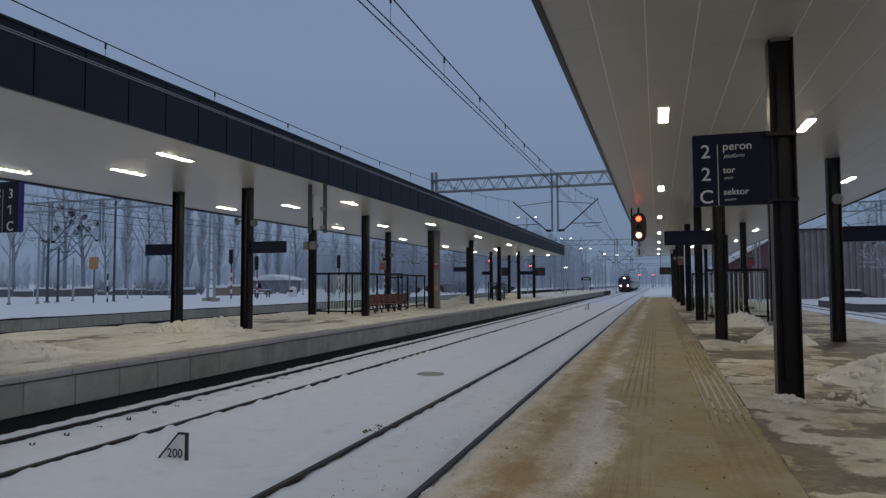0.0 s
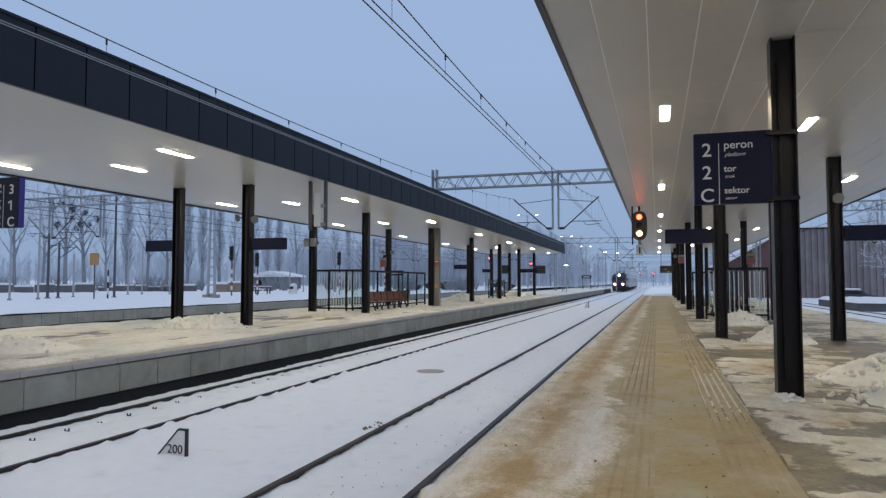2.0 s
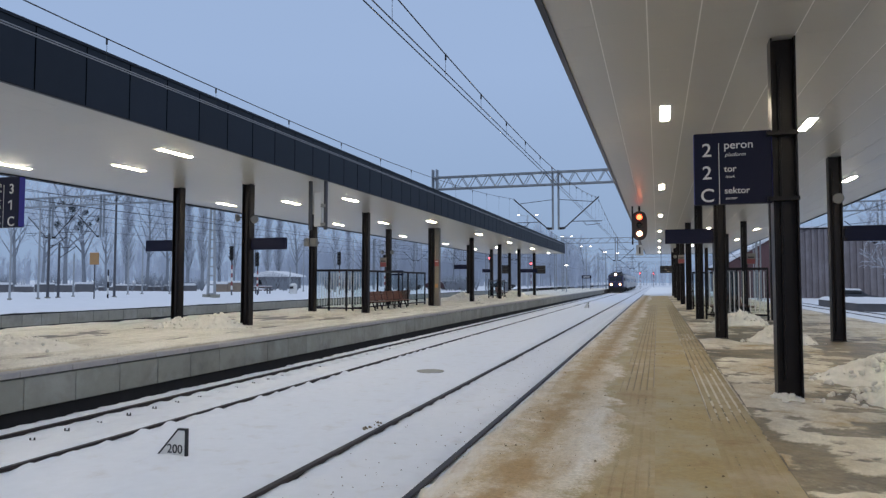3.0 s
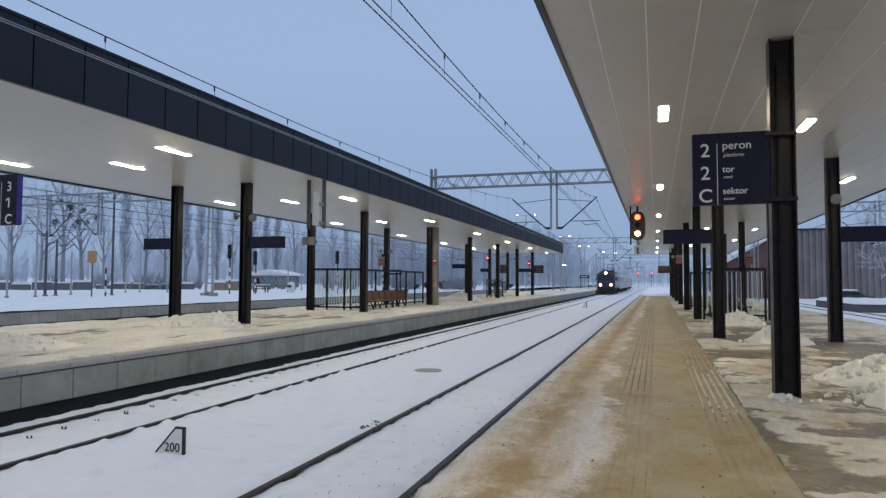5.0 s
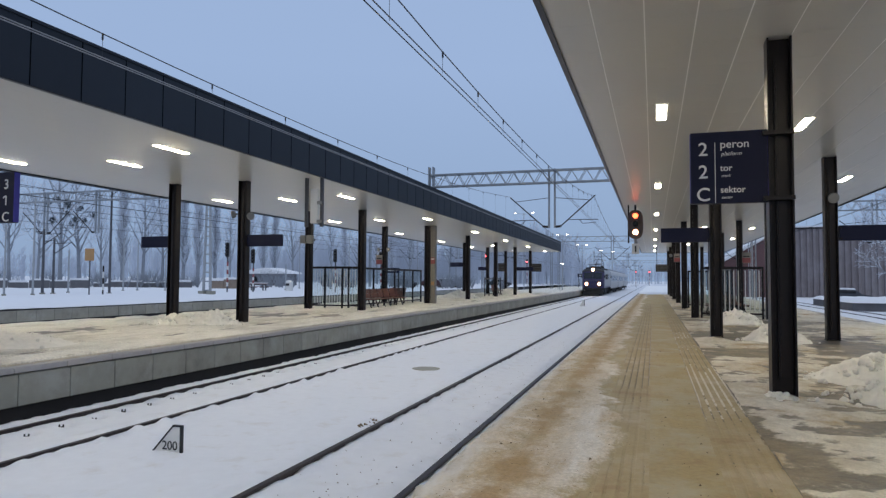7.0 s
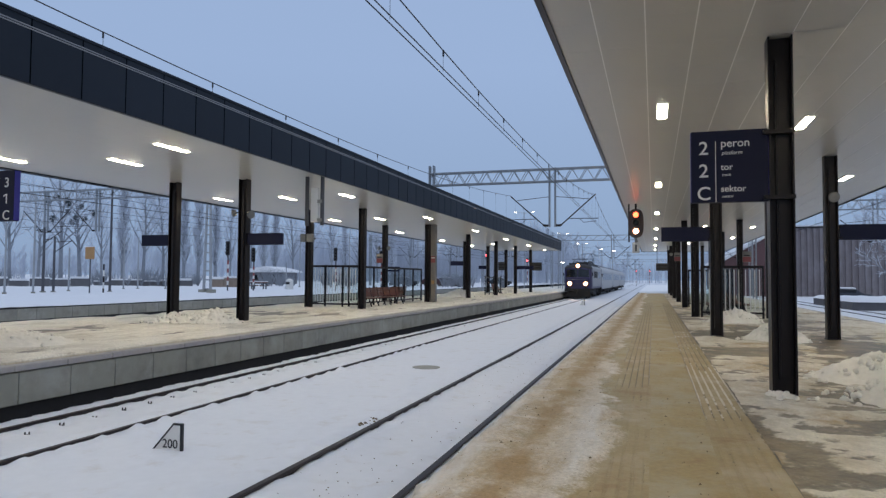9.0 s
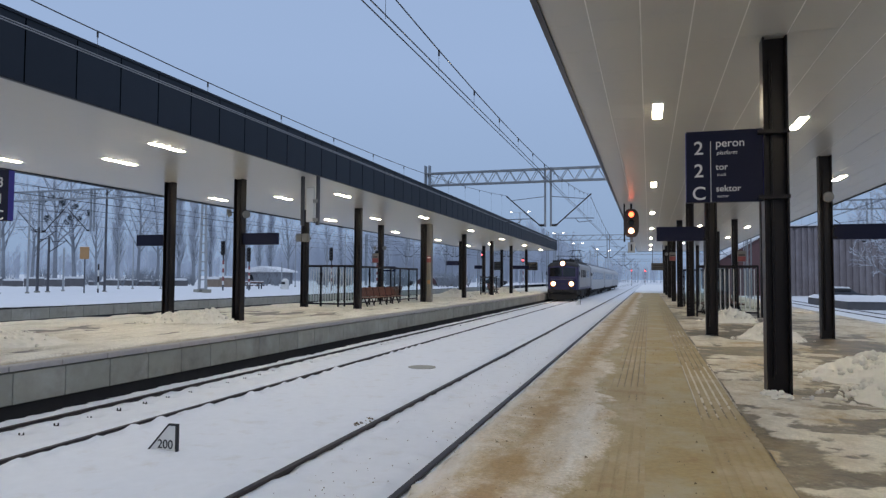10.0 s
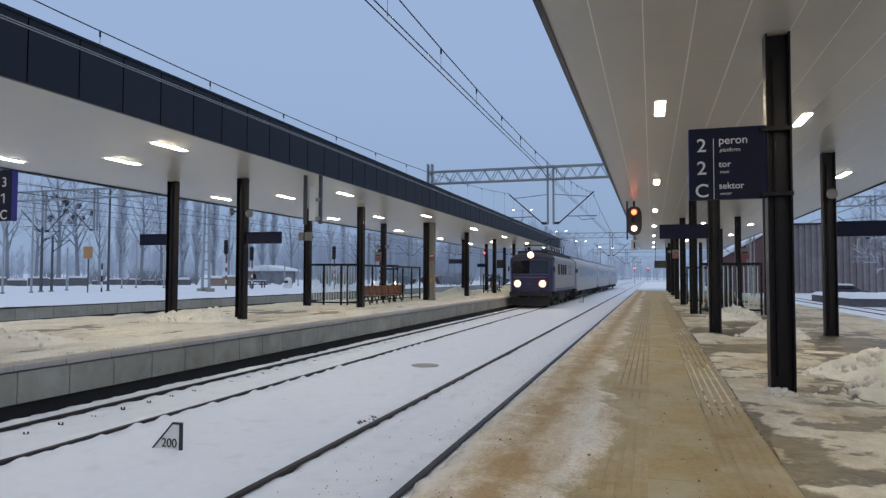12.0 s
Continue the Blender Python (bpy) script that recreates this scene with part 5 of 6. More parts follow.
post_board(-30.0, 75.3, 0.82)

# ---- the far side: a third platform and raised fields ----
far_platform = thing("platform_far", "low concrete platform edge with snow on top", "platform", "platforms", "structure")
for j in range(-5, 70):
    piece("wall_panel", panel_me, far_platform, (-27.2 - 0.12, j * 2.0 + 0.0, 0.04))
    piece("wall_panel", panel_me, far_platform, (-27.2 - 0.12, j * 2.0 + 1.0, 0.04))
part("platform_slab", boxes((-33.5, -27.26, -40, 160, -0.4, 0.70)), PLINTH, far_platform)
field = new("snow_field", sheet(steps((-900, -140, 76), (-140, -70, 2.5), (-70, -34, 0.7), (-34, -27.25, 0.4)), steps((-60, 10, 5), (10, 90, 0.7), (90, 200, 5), (200, 1400, 120)),
                                lambda x, y: (0.80 if x > -34 else 0.86 + 0.16 * fbm(x * 0.2, y * 0.2, 4)) + (0.05 if x > -33 else 0.16) * fbm(x * 0.55, y * 0.4, 2) + 0.09 * max(0.0, fbm(x * 1.3, y * 0.9, 6) - 0.05) + max(0.0, (-60 - x)) * 0.004 - (0.1 if x > -27.3 else 0)))
field.data.materials.append(SNOW)
tagged(field, "undisturbed snow on the far platform and fields", "snow field", kind="structure")

ZF = 0.85


def polar(angle, dist, z=ZF):
    """A place by its bearing to the left of the tracks and its distance."""
    return Vector((-math.sin(radians(angle)) * dist, math.cos(radians(angle)) * dist, z))


# ---- trees ----
def limb(bm, tw, rnd, p, d, length, r, level, spread, lift, bare):
    """A wandering, tapering limb that sends out side limbs; the last level is fine twigs."""
    n = (7, 5, 4, 3)[level]
    kids = (22, 10, 8, 4)[level]
    pts = [p]
    for i in range(n):
        w = Vector((rnd.gauss(0, 1), rnd.gauss(0, 1), rnd.gauss(0, 0.5))) * (0.05, 0.12, 0.16, 0.2)[level]
        d = (d + w + Vector((0, 0, lift * (0.3 if level == 0 else 0.5)))).normalized()
        q = pts[-1] + d * length / n
        k0, k1 = 1 - 0.85 * i / n, 1 - 0.85 * (i + 1) / n
        rod(bm if level < 2 else tw, pts[-1], q, max(r * k0, 0.012), max(r * k1, 0.008), n=(7, 4, 3, 3)[level])
        pts.append(q)
    if level == 3:
        return
    for k in range(kids):
        s = bare + (0.98 - bare) * (k + rnd.random()) / kids
        i = min(n - 1, int(s * n))
        o = pts[i].lerp(pts[i + 1], s * n - i)
        along = (pts[i + 1] - pts[i]).normalized()
        side = along.orthogonal().normalized()
        side = Matrix.Rotation(2.4 * k + rnd.uniform(-0.5, 0.5), 3, along) @ side
        way = (along + side * spread * rnd.uniform(0.8, 1.35)).normalized()
        ln = length * (0.50, 0.46, 0.42)[level] * (1.12 - 0.72 * s) * rnd.uniform(0.75, 1.15)
        limb(bm, tw, rnd, o, way, ln, r * (0.42, 0.5, 0.6)[level] * (1.1 - 0.7 * s), level + 1, spread, lift, 0.22)


def tree(seed, height, spread, lift, label, poplar=False, mistletoe=0):
    rnd = random.Random(seed)
    t = thing("tree", label, "tree", "bare trees")
    bm, tw = bmesh.new(), bmesh.new()
    if poplar:
        rod(bm, (0, 0, -0.3), (0, 0, height * 0.35), 0.28, 0.2, n=7)
        rod(bm, (0, 0, height * 0.35), (0, 0, height * 0.93), 0.2, 0.03, n=5)
        for k in range(150):
            z = height * (0.12 + 0.80 * k / 150)
            a, ln = rnd.uniform(0, 6.28), height * rnd.uniform(0.10, 0.22) * (1 - 0.5 * k / 150)
            p = Vector((0, 0, z))
            d = Vector((math.cos(a) * 0.36, math.sin(a) * 0.36, 1)).normalized()
            rod(bm, p, p + d * ln, 0.04, 0.02, n=4)
            for j in range(9):
                b = rnd.uniform(0, 6.28)
                d2 = (d + Vector((math.cos(b), math.sin(b), 0.4)) * 0.35).normalized()
                s = rnd.uniform(0.2, 0.95)
                rod(tw, p + d * ln * s, p + d * ln * s + d2 * rnd.uniform(0.5, 1.3), 0.026, 0.010, n=3)
    else:
        limb(bm, tw, rnd, Vector((0, 0, -0.3)), Vector((rnd.uniform(-.06, .06), rnd.uniform(-.06, .06), 1)).normalized(), height * 0.98, height * 0.017, 0, spread, lift, 0.26)
    part("trunk", bm, BARK, t)
    part("crown", tw, TWIG, t)
    for k in range(mistletoe):
        a, z = rnd.uniform(0, 6.28), height * rnd.uniform(0.42, 0.68)
        c = Vector((math.cos(a) * height * 0.10, math.sin(a) * height * 0.10, z))
        mb = bmesh.new()
        for _ in range(240):
            d = Vector((rnd.gauss(0, 1), rnd.gauss(0, 1), rnd.gauss(0, 1))).normalized()
            rod(mb, c, c + d * rnd.uniform(0.25, 0.5), 0.025, 0.02, n=3)
        part("mistletoe", mb, MISTLE, t)
    return t


kinds = [tree(1, 16.5, 0.75, 0.10, "bare frosted broad tree with haze in its colour and dark mistletoe clumps", mistletoe=6),
         tree(2, 15.5, 0.70, 0.12, "bare frosted broad tree with haze in its colour on the snow field"),
         tree(3, 17.0, 0.5, 0.5, "narrow bare frosted poplar with haze in its colour on the snow field", poplar=True),
         tree(4, 14.5, 0.55, 0.16, "bare frosted tree with haze in its colour on the snow field")]
spots = [(0, 47.1, 112), (0, 45.9, 116), (3, 50.3, 112), (1, 41.5, 120), (1, 40.2, 124), (2, 43.0, 118), (2, 38.6, 122), (2, 37.5, 122), (2, 36.2, 126),
         (2, 32.4, 135), (2, 31.5, 140), (3, 33.5, 150), (3, 30.0, 150), (1, 48.6, 140), (3, 44.4, 150), (3, 39.4, 160), (3, 35.0, 155), (1, 28.5, 160), (3, 26.9, 165),
         (2, 25.8, 170), (1, 24.6, 165), (3, 23.0, 175), (2, 21.8, 180), (3, 20.2, 180), (1, 18.6, 185), (3, 16.9, 190), (2, 15.4, 200), (3, 13.6, 200), (1, 11.9, 210),
         (3, 10.1, 215), (2, 8.6, 230), (3, 7.2, 235), (1, 5.9, 250), (3, -14.5, 150), (3, -17.0, 140), (3, 52.5, 120)]
first = set()
rnd = random.Random(8)
for k, a, d in spots:
    m = Matrix.Translation(polar(a, d, ZF if a > 9 else 0.0)) @ Matrix.Rotation(rnd.uniform(0, 6.28), 4, "Z")
    kinds[k].scale = (1.12, 1.12, 1.14)
    if k in first:
        copy_thing(kinds[k], m)
    else:
        kinds[k].matrix_basis = m @ Matrix.Diagonal((1.12, 1.12, 1.14, 1))
        first.add(k)

# the wood on the horizon and scrub, too many to count
wv, wf = [], []


def blade(p, q, r):
    """A thin three-sided twig for masses of far growth."""
    d = (q - p).normalized()
    u = d.orthogonal().normalized() * r
    v = d.cross(u)
    i = len(wv)
    wv.extend(((p + u)[:], (p - u * 0.5 + v * 0.87)[:], (p - u * 0.5 - v * 0.87)[:], q[:]))
    wf.extend(((i, i + 1, i + 3), (i + 1, i + 2, i + 3), (i + 2, i, i + 3)))


for _ in range(2600):
    a, d = rnd.uniform(-30, 58) if rnd.random() < 0.6 else rnd.uniform(6, 32), rnd.uniform(190, 330)
    if -3.5 < a < 4.2:
        d += 120
    p, h = polar(a, d, 0.5), rnd.uniform(9, 18) * (1.3 if 6 < a < 30 else 1.0) * (0.75 + 0.5 * noise.noise((a * 0.25, 3, 1)))
    blade(p, p + Vector((0, 0, h)), 0.16)
    for k in range(26):
        s = rnd.uniform(0.15, 0.9)
        b = rnd.uniform(0, 6.28)
        o = p + Vector((0, 0, h * s))
        ln = h * 0.30 * (1.1 - s * 0.6)
        blade(o, o + Vector((math.cos(b) * ln * 0.6, math.sin(b) * ln * 0.6, ln)), 0.07)
me = bpy.data.meshes.new("far_wood")
me.from_pydata(wv, [], wf)
me.materials.append(FARTWIG)
tagged(new("far_wood", me), "bare wood along the horizon, haze painted into its pale colour", "wood", kind="stuff")
wv, wf = [], []
for _ in range(420):
    a, d = rnd.uniform(12, 56), rnd.uniform(96, 112)
    if noise.noise((a * 0.4, 1, 2)) < -0.05:
        continue
    p = polar(a, d)
    for k in range(28):
        b, ln = rnd.uniform(0, 6.28), rnd.uniform(0.8, 2.6) * (1 + 0.8 * noise.noise((a * 0.3, 7, 2)))
        blade(p, p + Vector((math.cos(b) * ln * 0.45, math.sin(b) * ln * 0.45, ln)), 0.03)
me = bpy.data.meshes.new("scrub")
me.from_pydata(wv, [], wf)
me.materials.append(HEDGE)
tagged(new("scrub", me), "blue-grey scrub along the field's edge", "scrub", kind="stuff")


# ---- things on the far field ----
def low_wall(a, b, h, label, material):
    w = thing("low_wall", label, "low wall", "low walls", at=a)
    d = Vector(b) - Vector(a)
    L = Vector((d.x, d.y)).length
    w.rotation_euler.z = math.atan2(d.y, d.x)
    n = max(1, round(L / 2))
    wr = random.Random(round(L * 10))
    for k in range(n):
        top = h * wr.uniform(0.78, 1.12)
        part("wall_block", boxes((L * k / n + 0.02, L * (k + 1) / n - 0.02, -0.2, 0.2, -0.3, top)), material, w)
        bm = boxes((L * k / n + wr.uniform(-0.1, 0.2), L * (k + 1) / n + wr.uniform(-0.2, 0.1), -0.32, 0.32, top, top + wr.uniform(0.14, 0.34)))
        bevel(bm, 0.07, 2)
        part("snow_cap", bm, SNOW, w, "rounded snow cap")


BRICKWALL = mat("grey_brown_wall", (0.13, 0.13, 0.14), 0.9, grain=0.25, scale=2)
low_wall(polar(53, 92), polar(45.2, 92), 0.9, "long grey-brown wall with a snow cap", BRICKWALL)
low_wall(polar(44.9, 100), polar(37.9, 98), 0.7, "long grey-brown wall with a snow cap", BRICKWALL)
TANWALL = mat("pale_brown_wall", (0.24, 0.19, 0.15), 0.9, grain=0.25, scale=2)
low_wall(polar(36.6, 90), polar(34.4, 89), 1.1, "pale brown wall with a snow cap", TANWALL)


def field_pole(at, h, r, material, label, arms=False):
    p = thing("line_pole", label, "pole", "field poles", at=at)
    bm = bmesh.new()
    rod(bm, (0, 0, -0.3), (0, 0, h), r, r * 0.75, n=8)
    part("shaft", bm, material, p)
    bm = boxes((-r * 1.3, r * 1.3, -r * 1.3, r * 1.3, -0.2, 0.12))
    part("foot", bm, CONCRETE, p)
    if arms:
        bm = bmesh.new()
        rod(bm, (0, 0, h - 1.2), (1.7, 0, h - 0.3), 0.03, n=5)
        rod(bm, (0, 0, h - 0.4), (1.6, 0, h - 0.35), 0.02, n=5)
        rod(bm, (-1.0, 0, h - 0.2), (0, 0, h - 0.15), 0.03, n=5)
        part("arm", bm, STEEL, p)
    return p


DARKPOLE = mat("dark_weathered_pole", (0.085, 0.088, 0.10), 0.8, grain=0.2, scale=3)
PALEPOLE = mat("pale_concrete_pole", (0.33, 0.35, 0.37), 0.8, grain=0.15, scale=3)
field_pole((-44.7, 39.9, ZF), 5.0, 0.11, DARKPOLE, "dark mast with a cantilever arm", True)
field_pole((-44.1, 40.3, ZF), 4.3, 0.10, DARKPOLE, "dark mast with a cantilever arm", True)
field_pole((-41.3, 43.0, ZF), 9.1, 0.10, DARKPOLE, "tall dark mast with a cantilever arm", True)
for a, d, h in ((48.85, 57, 7.2), (46.6, 64, 3.6), (42.9, 72, 5.0), (41.9, 74, 5.2), (39.9, 74, 3.6), (50.6, 56, 5.0), (30.6, 80, 3.0), (29.5, 92, 7.0), (25.4, 95, 7.5), (22.6, 100, 7.5), (19.6, 110, 8), (16.3, 115, 8), (26.9, 90, 5)):
    field_pole(polar(a, d), h, 0.075, PALEPOLE, "pale slender concrete pole standing in snow")
lat = thing("lattice_mast", "pale concrete lattice mast standing in snow", "mast", at=(-35.3, 47.2, ZF))
bm = bmesh.new()
for s in (-1, 1):
    rod(bm, (s * 0.34, 0, -0.2), (s * 0.14, 0, 8.6), 0.12, 0.10, n=6)
for k in range(11):
    w = 0.34 - 0.2 * k / 11
    rod(bm, (-w, 0, 0.3 + 0.75 * k), (w, 0, 0.3 + 0.75 * k), 0.06, n=5)
part("mast", bm, PALEPOLE, lat)
part("foot", boxes((-0.65, -0.15, -0.3, 0.3, -0.1, 0.25), (0.15, 0.65, -0.3, 0.3, -0.1, 0.25)), CONCRETE, lat)
far_gantry = portal(42.6, -62, -36.5, [(-47.6, (-1, 1)), (-42.3, (-1,))], masts=(-61.5,))
far_gantry.location.z = 0.55
gantry2 = portal(104, -46, -14.5, [(-38, (-1, 1)), (-30, (-1, 1)), (-21.5, (-1, 1))], masts=(-45.5, -26, -15))
gantry2.location.z = 0.4
for x, y0 in ((-44.5, 42.6), (-34, 104)):
    w = thing("overhead_wire", "dark overhead wire over the far tracks", "overhead wire", "overhead wires")
    part("contact_wire", tube([(x, y, 6.3) for y in steps((0, 160, 40))], 0.015), DARKWIRE, w)
    part("messenger_wire", tube([(x, y, 7.0 + 0.9 * ((y - 80) / 80) ** 2) for y in steps((0, 160, 8))], 0.015), DARKWIRE, w)

ys_ = thing("track_sign", "ochre sign board on a thin post in the snow", "sign", at=(-40.0, 39.7, ZF))
bm = bmesh.new()
rod(bm, (0, 0, -0.2), (0, 0, 3.4), 0.05, n=7)
part("post", bm, DARKPOLE, ys_)
bm = boxes((-0.42, 0.42, -0.1, 0.0, 2.55, 3.45))
bevel(bm, 0.03)
part("board", bm, ORANGE, ys_, "ochre board with snow on its top")
part("dark_edge", boxes((-0.46, 0.46, -0.08, -0.02, 3.455, 3.50)), SNOW, ys_)


def striped_post(at, h):
    p = thing("striped_post", "thin red and white striped post in the snow", "post", "striped posts", at=at)
    n = max(2, round(h / 0.45))
    for k in range(n):
        bm = bmesh.new()
        rod(bm, (0, 0, h * k / n), (0, 0, h * (k + 1) / n), 0.06, n=7)
        part("stripe", bm, WHITEPAINT if k % 2 else STEEL, p)
    return p


striped_post((-39.6, 40.6, ZF - 0.1), 2.3)


def light_signal(at, z0, lenses, lit=None, lean=0):
    s = thing("light_signal", "railway light signal on a striped mast, lamp lit red" if lit else "dark railway light signal on a mast", "railway signal", "light signals", at=at)
    h = 0.30 * lenses + 0.15
    bm = bmesh.new()
    rod(bm, (0, 0.1, -0.4), (0, 0.1, z0 + h * 0.8), 0.07, n=8)
    part("mast", bm, DARKPOLE, s)
    for k in range(6):
        bm = bmesh.new()
        z = 0.55 + (z0 - 1.0) * k / 6
        rod(bm, (0, 0.1, z), (0, 0.1, z + (z0 - 1.0) / 6 - 0.004), 0.085, n=8)
        part("mast_stripe", bm, REDSHEET if k % 2 else WHITEPAINT, s)
    bm = boxes((-0.2, 0.2, -0.06, 0.08, z0, z0 + h))
    bevel(bm, 0.05, 2)
    part("head", bm, SIGNAL, s)
    for k in range(lenses):
        z = z0 + 0.22 + 0.30 * k
        bm = bmesh.new()
        rod(bm, (0, -0.06, z), (0, -0.09, z), 0.19 if lit and k == lenses // 2 else 0.125, n=12)
        lens = part("lens", bm, lit if lit and k == lenses // 2 else DARKLENS, s)
        bm = bmesh.new()
        rod(bm, (0, -0.07, z + 0.09), (0.0, -0.30, z + 0.075), 0.085, 0.06, n=10)
        part("hood", bm, SIGNAL, lens)
    return s


light_signal((-38.0, 53.7, ZF), 3.3, 4)
light_signal((-36.4, 55.5, ZF), 2.75, 4)
light_signal((-31.0, 62.0, ZF), 3.0, 4)
light_signal((-31.0, 74.0, ZF), 3.2, 4)
light_signal((-29.5, 90.0, ZF), 3.2, 4)
light_signal((-26.8, 148.0, 0.4), 5.3, 3, REDFAR)
light_signal((-22.4, 92.0, -0.05), 5.0, 3, REDFAR)
light_signal((-5.5, 232.0, 0), 4.5, 3, REDFAR)
light_signal((-1.2, 232.0, 0), 4.5, 3, REDFAR)

hut = thing("hut", "low hut with a thick snow-covered roof", "hut", at=polar(31.8, 130))
bm = boxes((-4, 4, -2.5, 2.5, -0.3, 2.2))
part("wall", bm, BRICKWALL, hut)
bm = bmesh.new()
prism(bm, [(-4.8, 2.2), (4.8, 2.2), (4.6, 2.5), (0.5, 3.3), (-4.6, 2.6)], -3.2, 3.2)
part("roof", bm, SNOW, hut, "snow-covered roof")
for x in (-2.2, 1.5):
    part("window", boxes((x, x + 0.9, -2.53, -2.5, 0.8, 1.7)), WINDOW, hut)
table = thing("picnic_table", "brown wooden table with benches in the snow", "table", at=(-39.6, 61.5, ZF))
part("tabletop", boxes((-0.9, 0.9, -0.4, 0.4, 0.72, 0.78)), WOOD, table)
part("snow_cover", boxes((-0.88, 0.88, -0.38, 0.38, 0.785, 0.87)), SNOW, table)
for s in (-1, 1):
    part("bench_plank", boxes((-0.9, 0.9, s * 0.75 - 0.13, s * 0.75 + 0.13, 0.42, 0.46)), WOOD, table)
    part("leg", boxes((s * 0.7 - 0.05, s * 0.7 + 0.05, -0.8, 0.8, 0.34, 0.41), (s * 0.7 - 0.05, s * 0.7 + 0.05, -0.3, -0.2, -0.1, 0.72), (s * 0.7 - 0.05, s * 0.7 + 0.05, 0.2, 0.3, -0.1, 0.72)), DARKPOLE, table)
binn = thing("litter_bin", "white round-topped bin standing in the snow", "bin", at=(-37.0, 63.3, ZF))
bm = bmesh.new()
rod(bm, (0, 0, -0.1), (0, 0, 0.95), 0.42, 0.38, n=14)
rod(bm, (0, 0, 0.95), (0, 0, 1.15), 0.38, 0.18, n=14)
part("body", bm, WHITEPAINT, binn)
part("slot", boxes((-0.2, 0.2, -0.43, -0.36, 0.55, 0.8)), BLACKPAINT, binn)


def parked_car(at, turn, paint):
    c = thing("parked_car", "parked car under a thick snow cover", "car", "parked cars")
    c.matrix_basis = Matrix.Translation(at) @ Matrix.Rotation(radians(turn), 4, "Z")
    bm = bmesh.new()
    prism(bm, [(-2.1, 0.3), (2.1, 0.3), (2.15, 0.75), (1.1, 0.92), (0.5, 1.35), (-1.2, 1.38), (-1.9, 0.95), (-2.15, 0.8)], -0.85, 0.85)
    bevel(bm, 0.06)
    part("body", bm, paint, c)
    bm = bmesh.new()
    prism(bm, [(-1.3, 1.36), (0.55, 1.33), (0.4, 1.52), (-1.1, 1.56)], -0.8, 0.8)
    bevel(bm, 0.05)
    part("snow_cover", bm, SNOW, c)
    for s in (-1, 1):
        part("side_window", boxes((-1.2, 0.5, s * 0.85 - 0.01, s * 0.85 + 0.01, 0.98, 1.28)), WINDOW, c)
        for x in (-1.35, 1.35):
            bm = bmesh.new()
            rod(bm, (x, s * 0.68, 0.32), (x, s * 0.87, 0.32), 0.32, n=16)
            wheel = part("wheel", bm, UNDER, c)
            bm = bmesh.new()
            rod(bm, (x, s * 0.87, 0.32), (x, s * 0.88, 0.32), 0.19, n=12)
            part("rim", bm, GREYBOX, wheel)


CARDARK = mat("dark_car_paint", (0.04, 0.045, 0.055), 0.3, grain=0.1)
CARRED = mat("dull_red_car_paint", (0.06, 0.025, 0.028), 0.3, grain=0.1)
for a, d, t, m in ((20.6, 112, 10, CARDARK), (18.2, 110, 15, CARRED), (17.0, 112, 8, CARDARK), (12.5, 130, 5, CARDARK)):
    parked_car(polar(a, d, ZF + 0.02), t, m)


def floodlight(x, y, h, lamps):
    f = thing("floodlight_mast", "tall slender yard light with lit lamps", "street lamp", "yard lights", at=(x, y, 0))
    bm = bmesh.new()
    rod(bm, (0, 0, -0.3), (0, 0, h), 0.10, 0.06, n=8)
    part("mast", bm, PALEPOLE, f)
    for dx in lamps:
        bm = bmesh.new()
        rod(bm, (0, 0, h - 0.3), (dx, 0, h + 0.05), 0.035, n=6)
        part("arm", bm, PALEPOLE, f)
        bm = boxes((dx - 0.28, dx + 0.28, -0.14, 0.14, h + 0.02, h + 0.12))
        bevel(bm, 0.02)
        head = part("lamp_head", bm, GREYBOX, f)
        part("lamp_glass", boxes((dx - 0.22, dx + 0.22, -0.15, -0.10, h - 0.06, h + 0.015)), YARDLAMP, head)


YARDLAMP = mat("lit_yard_lamp", (0.9, 0.9, 0.85), 0.4, emit=(1.0, 0.93, 0.82), strength=9)
floodlight(-26.0, 140, 16.3, (-1.9, 1.9))
floodlight(-19.15, 150, 12.3, (-1.05, 1.05))
floodlight(-14.9, 150, 10.0, (-1.0, 1.0))
floodlight(-10.0, 140, 8.25, (-0.1,))
floodlight(-8.2, 145, 8.2, (0.3,))
floodlight(-12.2, 95, 4.5, (0.0,))

# ---- the other side: hall, low platform, tree ----
CLADDING = mat("violet_grey_corrugated_cladding", (0.19, 0.165, 0.17), 0.6, grain=0.15, scale=1.2, stain=(0.25, 0.23, 0.24), stain_scale=0.3, stain_at=(0.45, 0.7))
MAROON = mat("maroon_brick_gable", (0.13, 0.07, 0.07), 0.85, grain=0.2, scale=3)
hall = thing("hall", "large hall clad in violet-grey corrugated sheet", "building", at=(0, 103, 0))
bm = bmesh.new()
outline = []
x = 16.0
while x < 62:
    outline += [(x, 0.0), (x + 0.30, 0.0), (x + 0.37, -0.20), (x + 0.70, -0.20)]
    x += 0.77
prism(bm, outline + [(x, 0.5), (16.0, 0.5)], -0.2, 9.4, "z")
part("front_cladding", bm, CLADDING, hall)
part("hall_body", boxes((16.0, 62, 0.5, 40, -0.2, 9.35)), CLADDING, hall)
part("roof_edge", boxes((15.9, 62.1, -0.3, 40, 9.4, 9.6)), STEEL, hall)
part("roof_snow", boxes((15.9, 62.1, -0.2, 40, 9.6, 9.8)), SNOW, hall)
shed = thing("shed", "maroon gabled shed with a snowy sloping roof", "building", at=(0, 101, 0))
bm = bmesh.new()
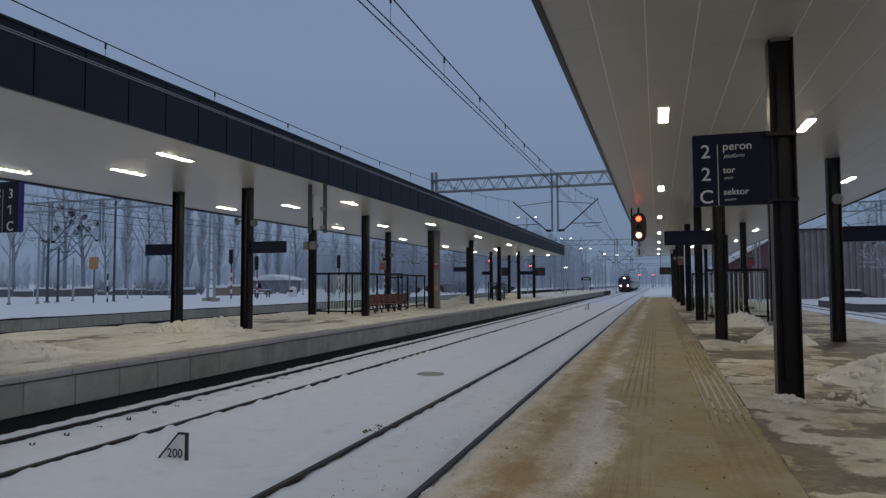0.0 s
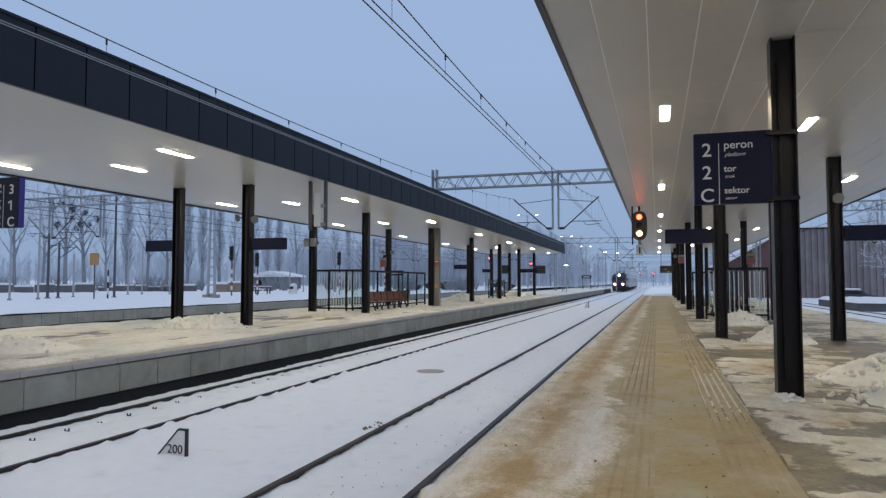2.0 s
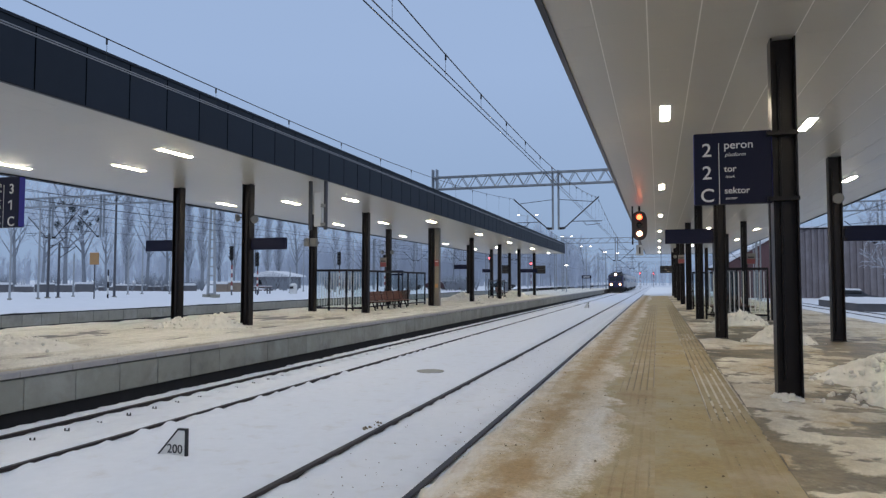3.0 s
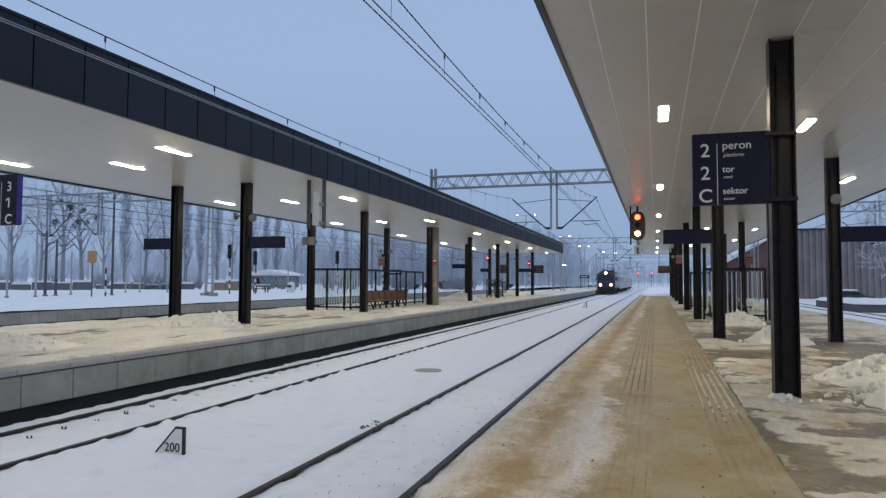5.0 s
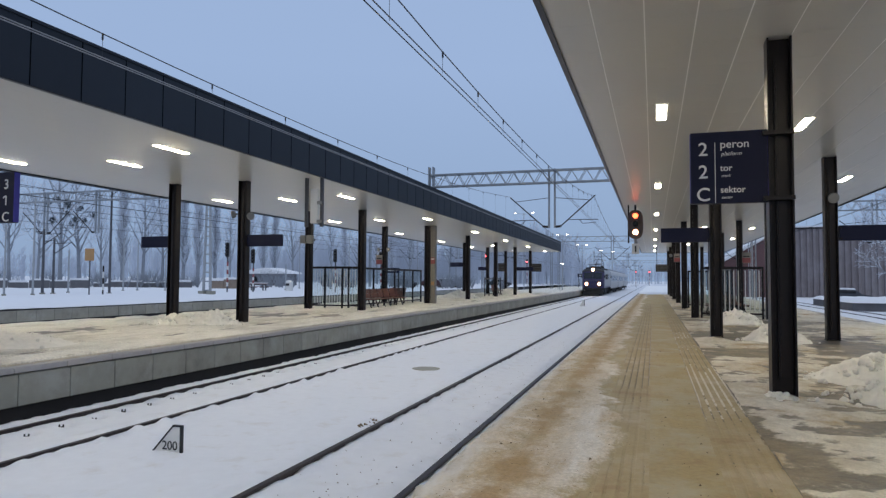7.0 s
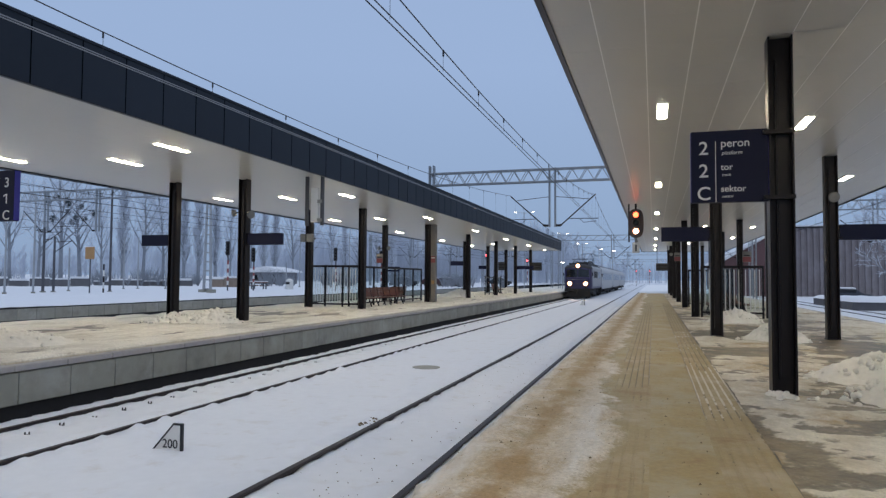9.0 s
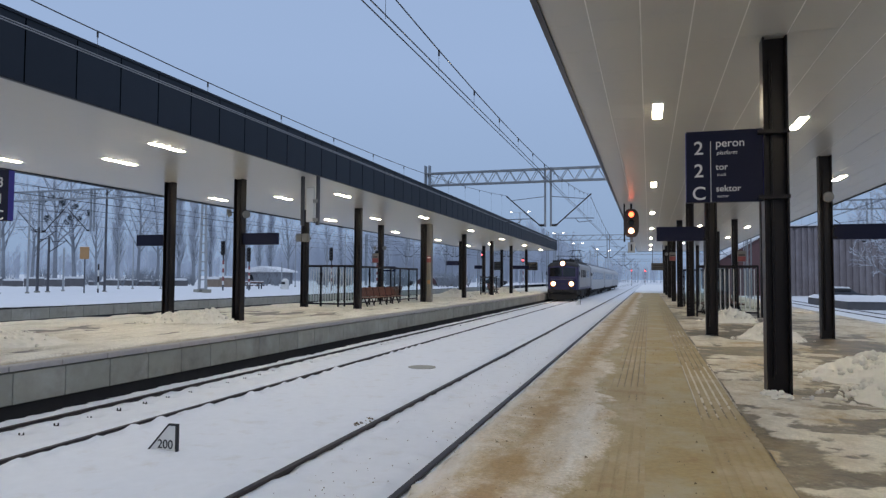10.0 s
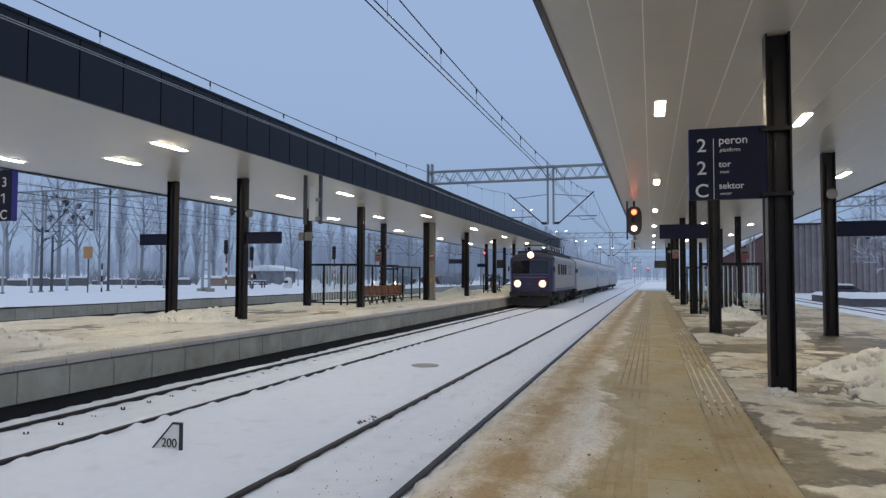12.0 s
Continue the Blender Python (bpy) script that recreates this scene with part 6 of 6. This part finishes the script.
prism(bm, [(9.3, -0.2), (15.85, -0.2), (15.85, 8.6), (9.3, 4.7)], 0, 30)
part("wall", bm, MAROON, shed)
bm = bmesh.new()
prism(bm, [(9.0, 4.6), (15.9, 8.7), (15.9, 9.1), (9.0, 5.0)], -0.4, 30)
part("roof", bm, SNOW, shed, "snow-covered sloping roof")
side_platform = thing("platform_side", "low concrete platform with a snow cover", "platform", "platforms", "structure")
part("wall", boxes((14.2, 40, 57, 70, -0.3, 0.55)), BRICKWALL, side_platform)
cover = new("snow_cover", sheet(steps((14.1, 20, 0.25), (20, 40, 1)), steps((56.8, 62, 0.3), (62, 70.2, 1)),
                                lambda x, y: 0.56 + (0.22 + 0.35 * fbm(x * 0.5, y * 0.5, 3)) * min(1.0, max(0.0, min(x - 14.1, y - 56.8) * 1.6))))
cover.data.materials.append(SNOW)
cover.parent = side_platform
rm = portal(60.0, 7.8, 26, [(16.6, (-1, 1))], masts=(25.8, 7.9))
near_tree = tree(12, 9.0, 1.0, -0.03, "bare frosted tree with long drooping branches")
near_tree.location = (15.75, 52.5, -0.1)
parked_car(Vector((19.5, 80.0, -0.05)), 3, CARDARK)
mk = thing("track_marker", "small white sloped track marker far down the track", "track marker", at=(-5.6, 58.0, -0.14))
bm = bmesh.new()
prism(bm, [(-0.42, 0.0), (0.0, 0.0), (0.0, 0.6), (-0.10, 0.6), (-0.42, 0.06)], 0, 0.03)
part("plate", bm, WHITEPAINT, mk)
bm = bmesh.new()
prism(bm, [(-0.02, 0.0), (0.03, 0.0), (0.03, 0.63), (-0.02, 0.63)], -0.004, 0.034)
part("black_edge", bm, BLACKPAINT, mk)


# ---- what moves ----
def train_front(t):
    """Where the locomotive's nose stands along the track at t seconds."""
    return 175.349 - 13.6504 * t + 0.38211 * t ** 2 - 0.012226 * t ** 3


def motions():
    ts = [0.25 * k for k in range(49)]
    walk(loco, [(t, pose(-7.94, train_front(t), 0)) for t in ts])
    for k, (car, _) in enumerate(cars):
        walk(car, [(t, pose(-7.94, train_front(t) + 15.9 + 24.8 * k, 0)) for t in ts])
    start = train_front(0)
    for wheels in [loco_wheels] + [w for _, w in cars]:
        for w in wheels:
            r, at = 0.55, w.location.copy()
            walk(w, [(k / 15, pose(*at, math.degrees(start - train_front(k / 15)) / r * 1.0, 0, 0)) for k in range(181)])


motions()
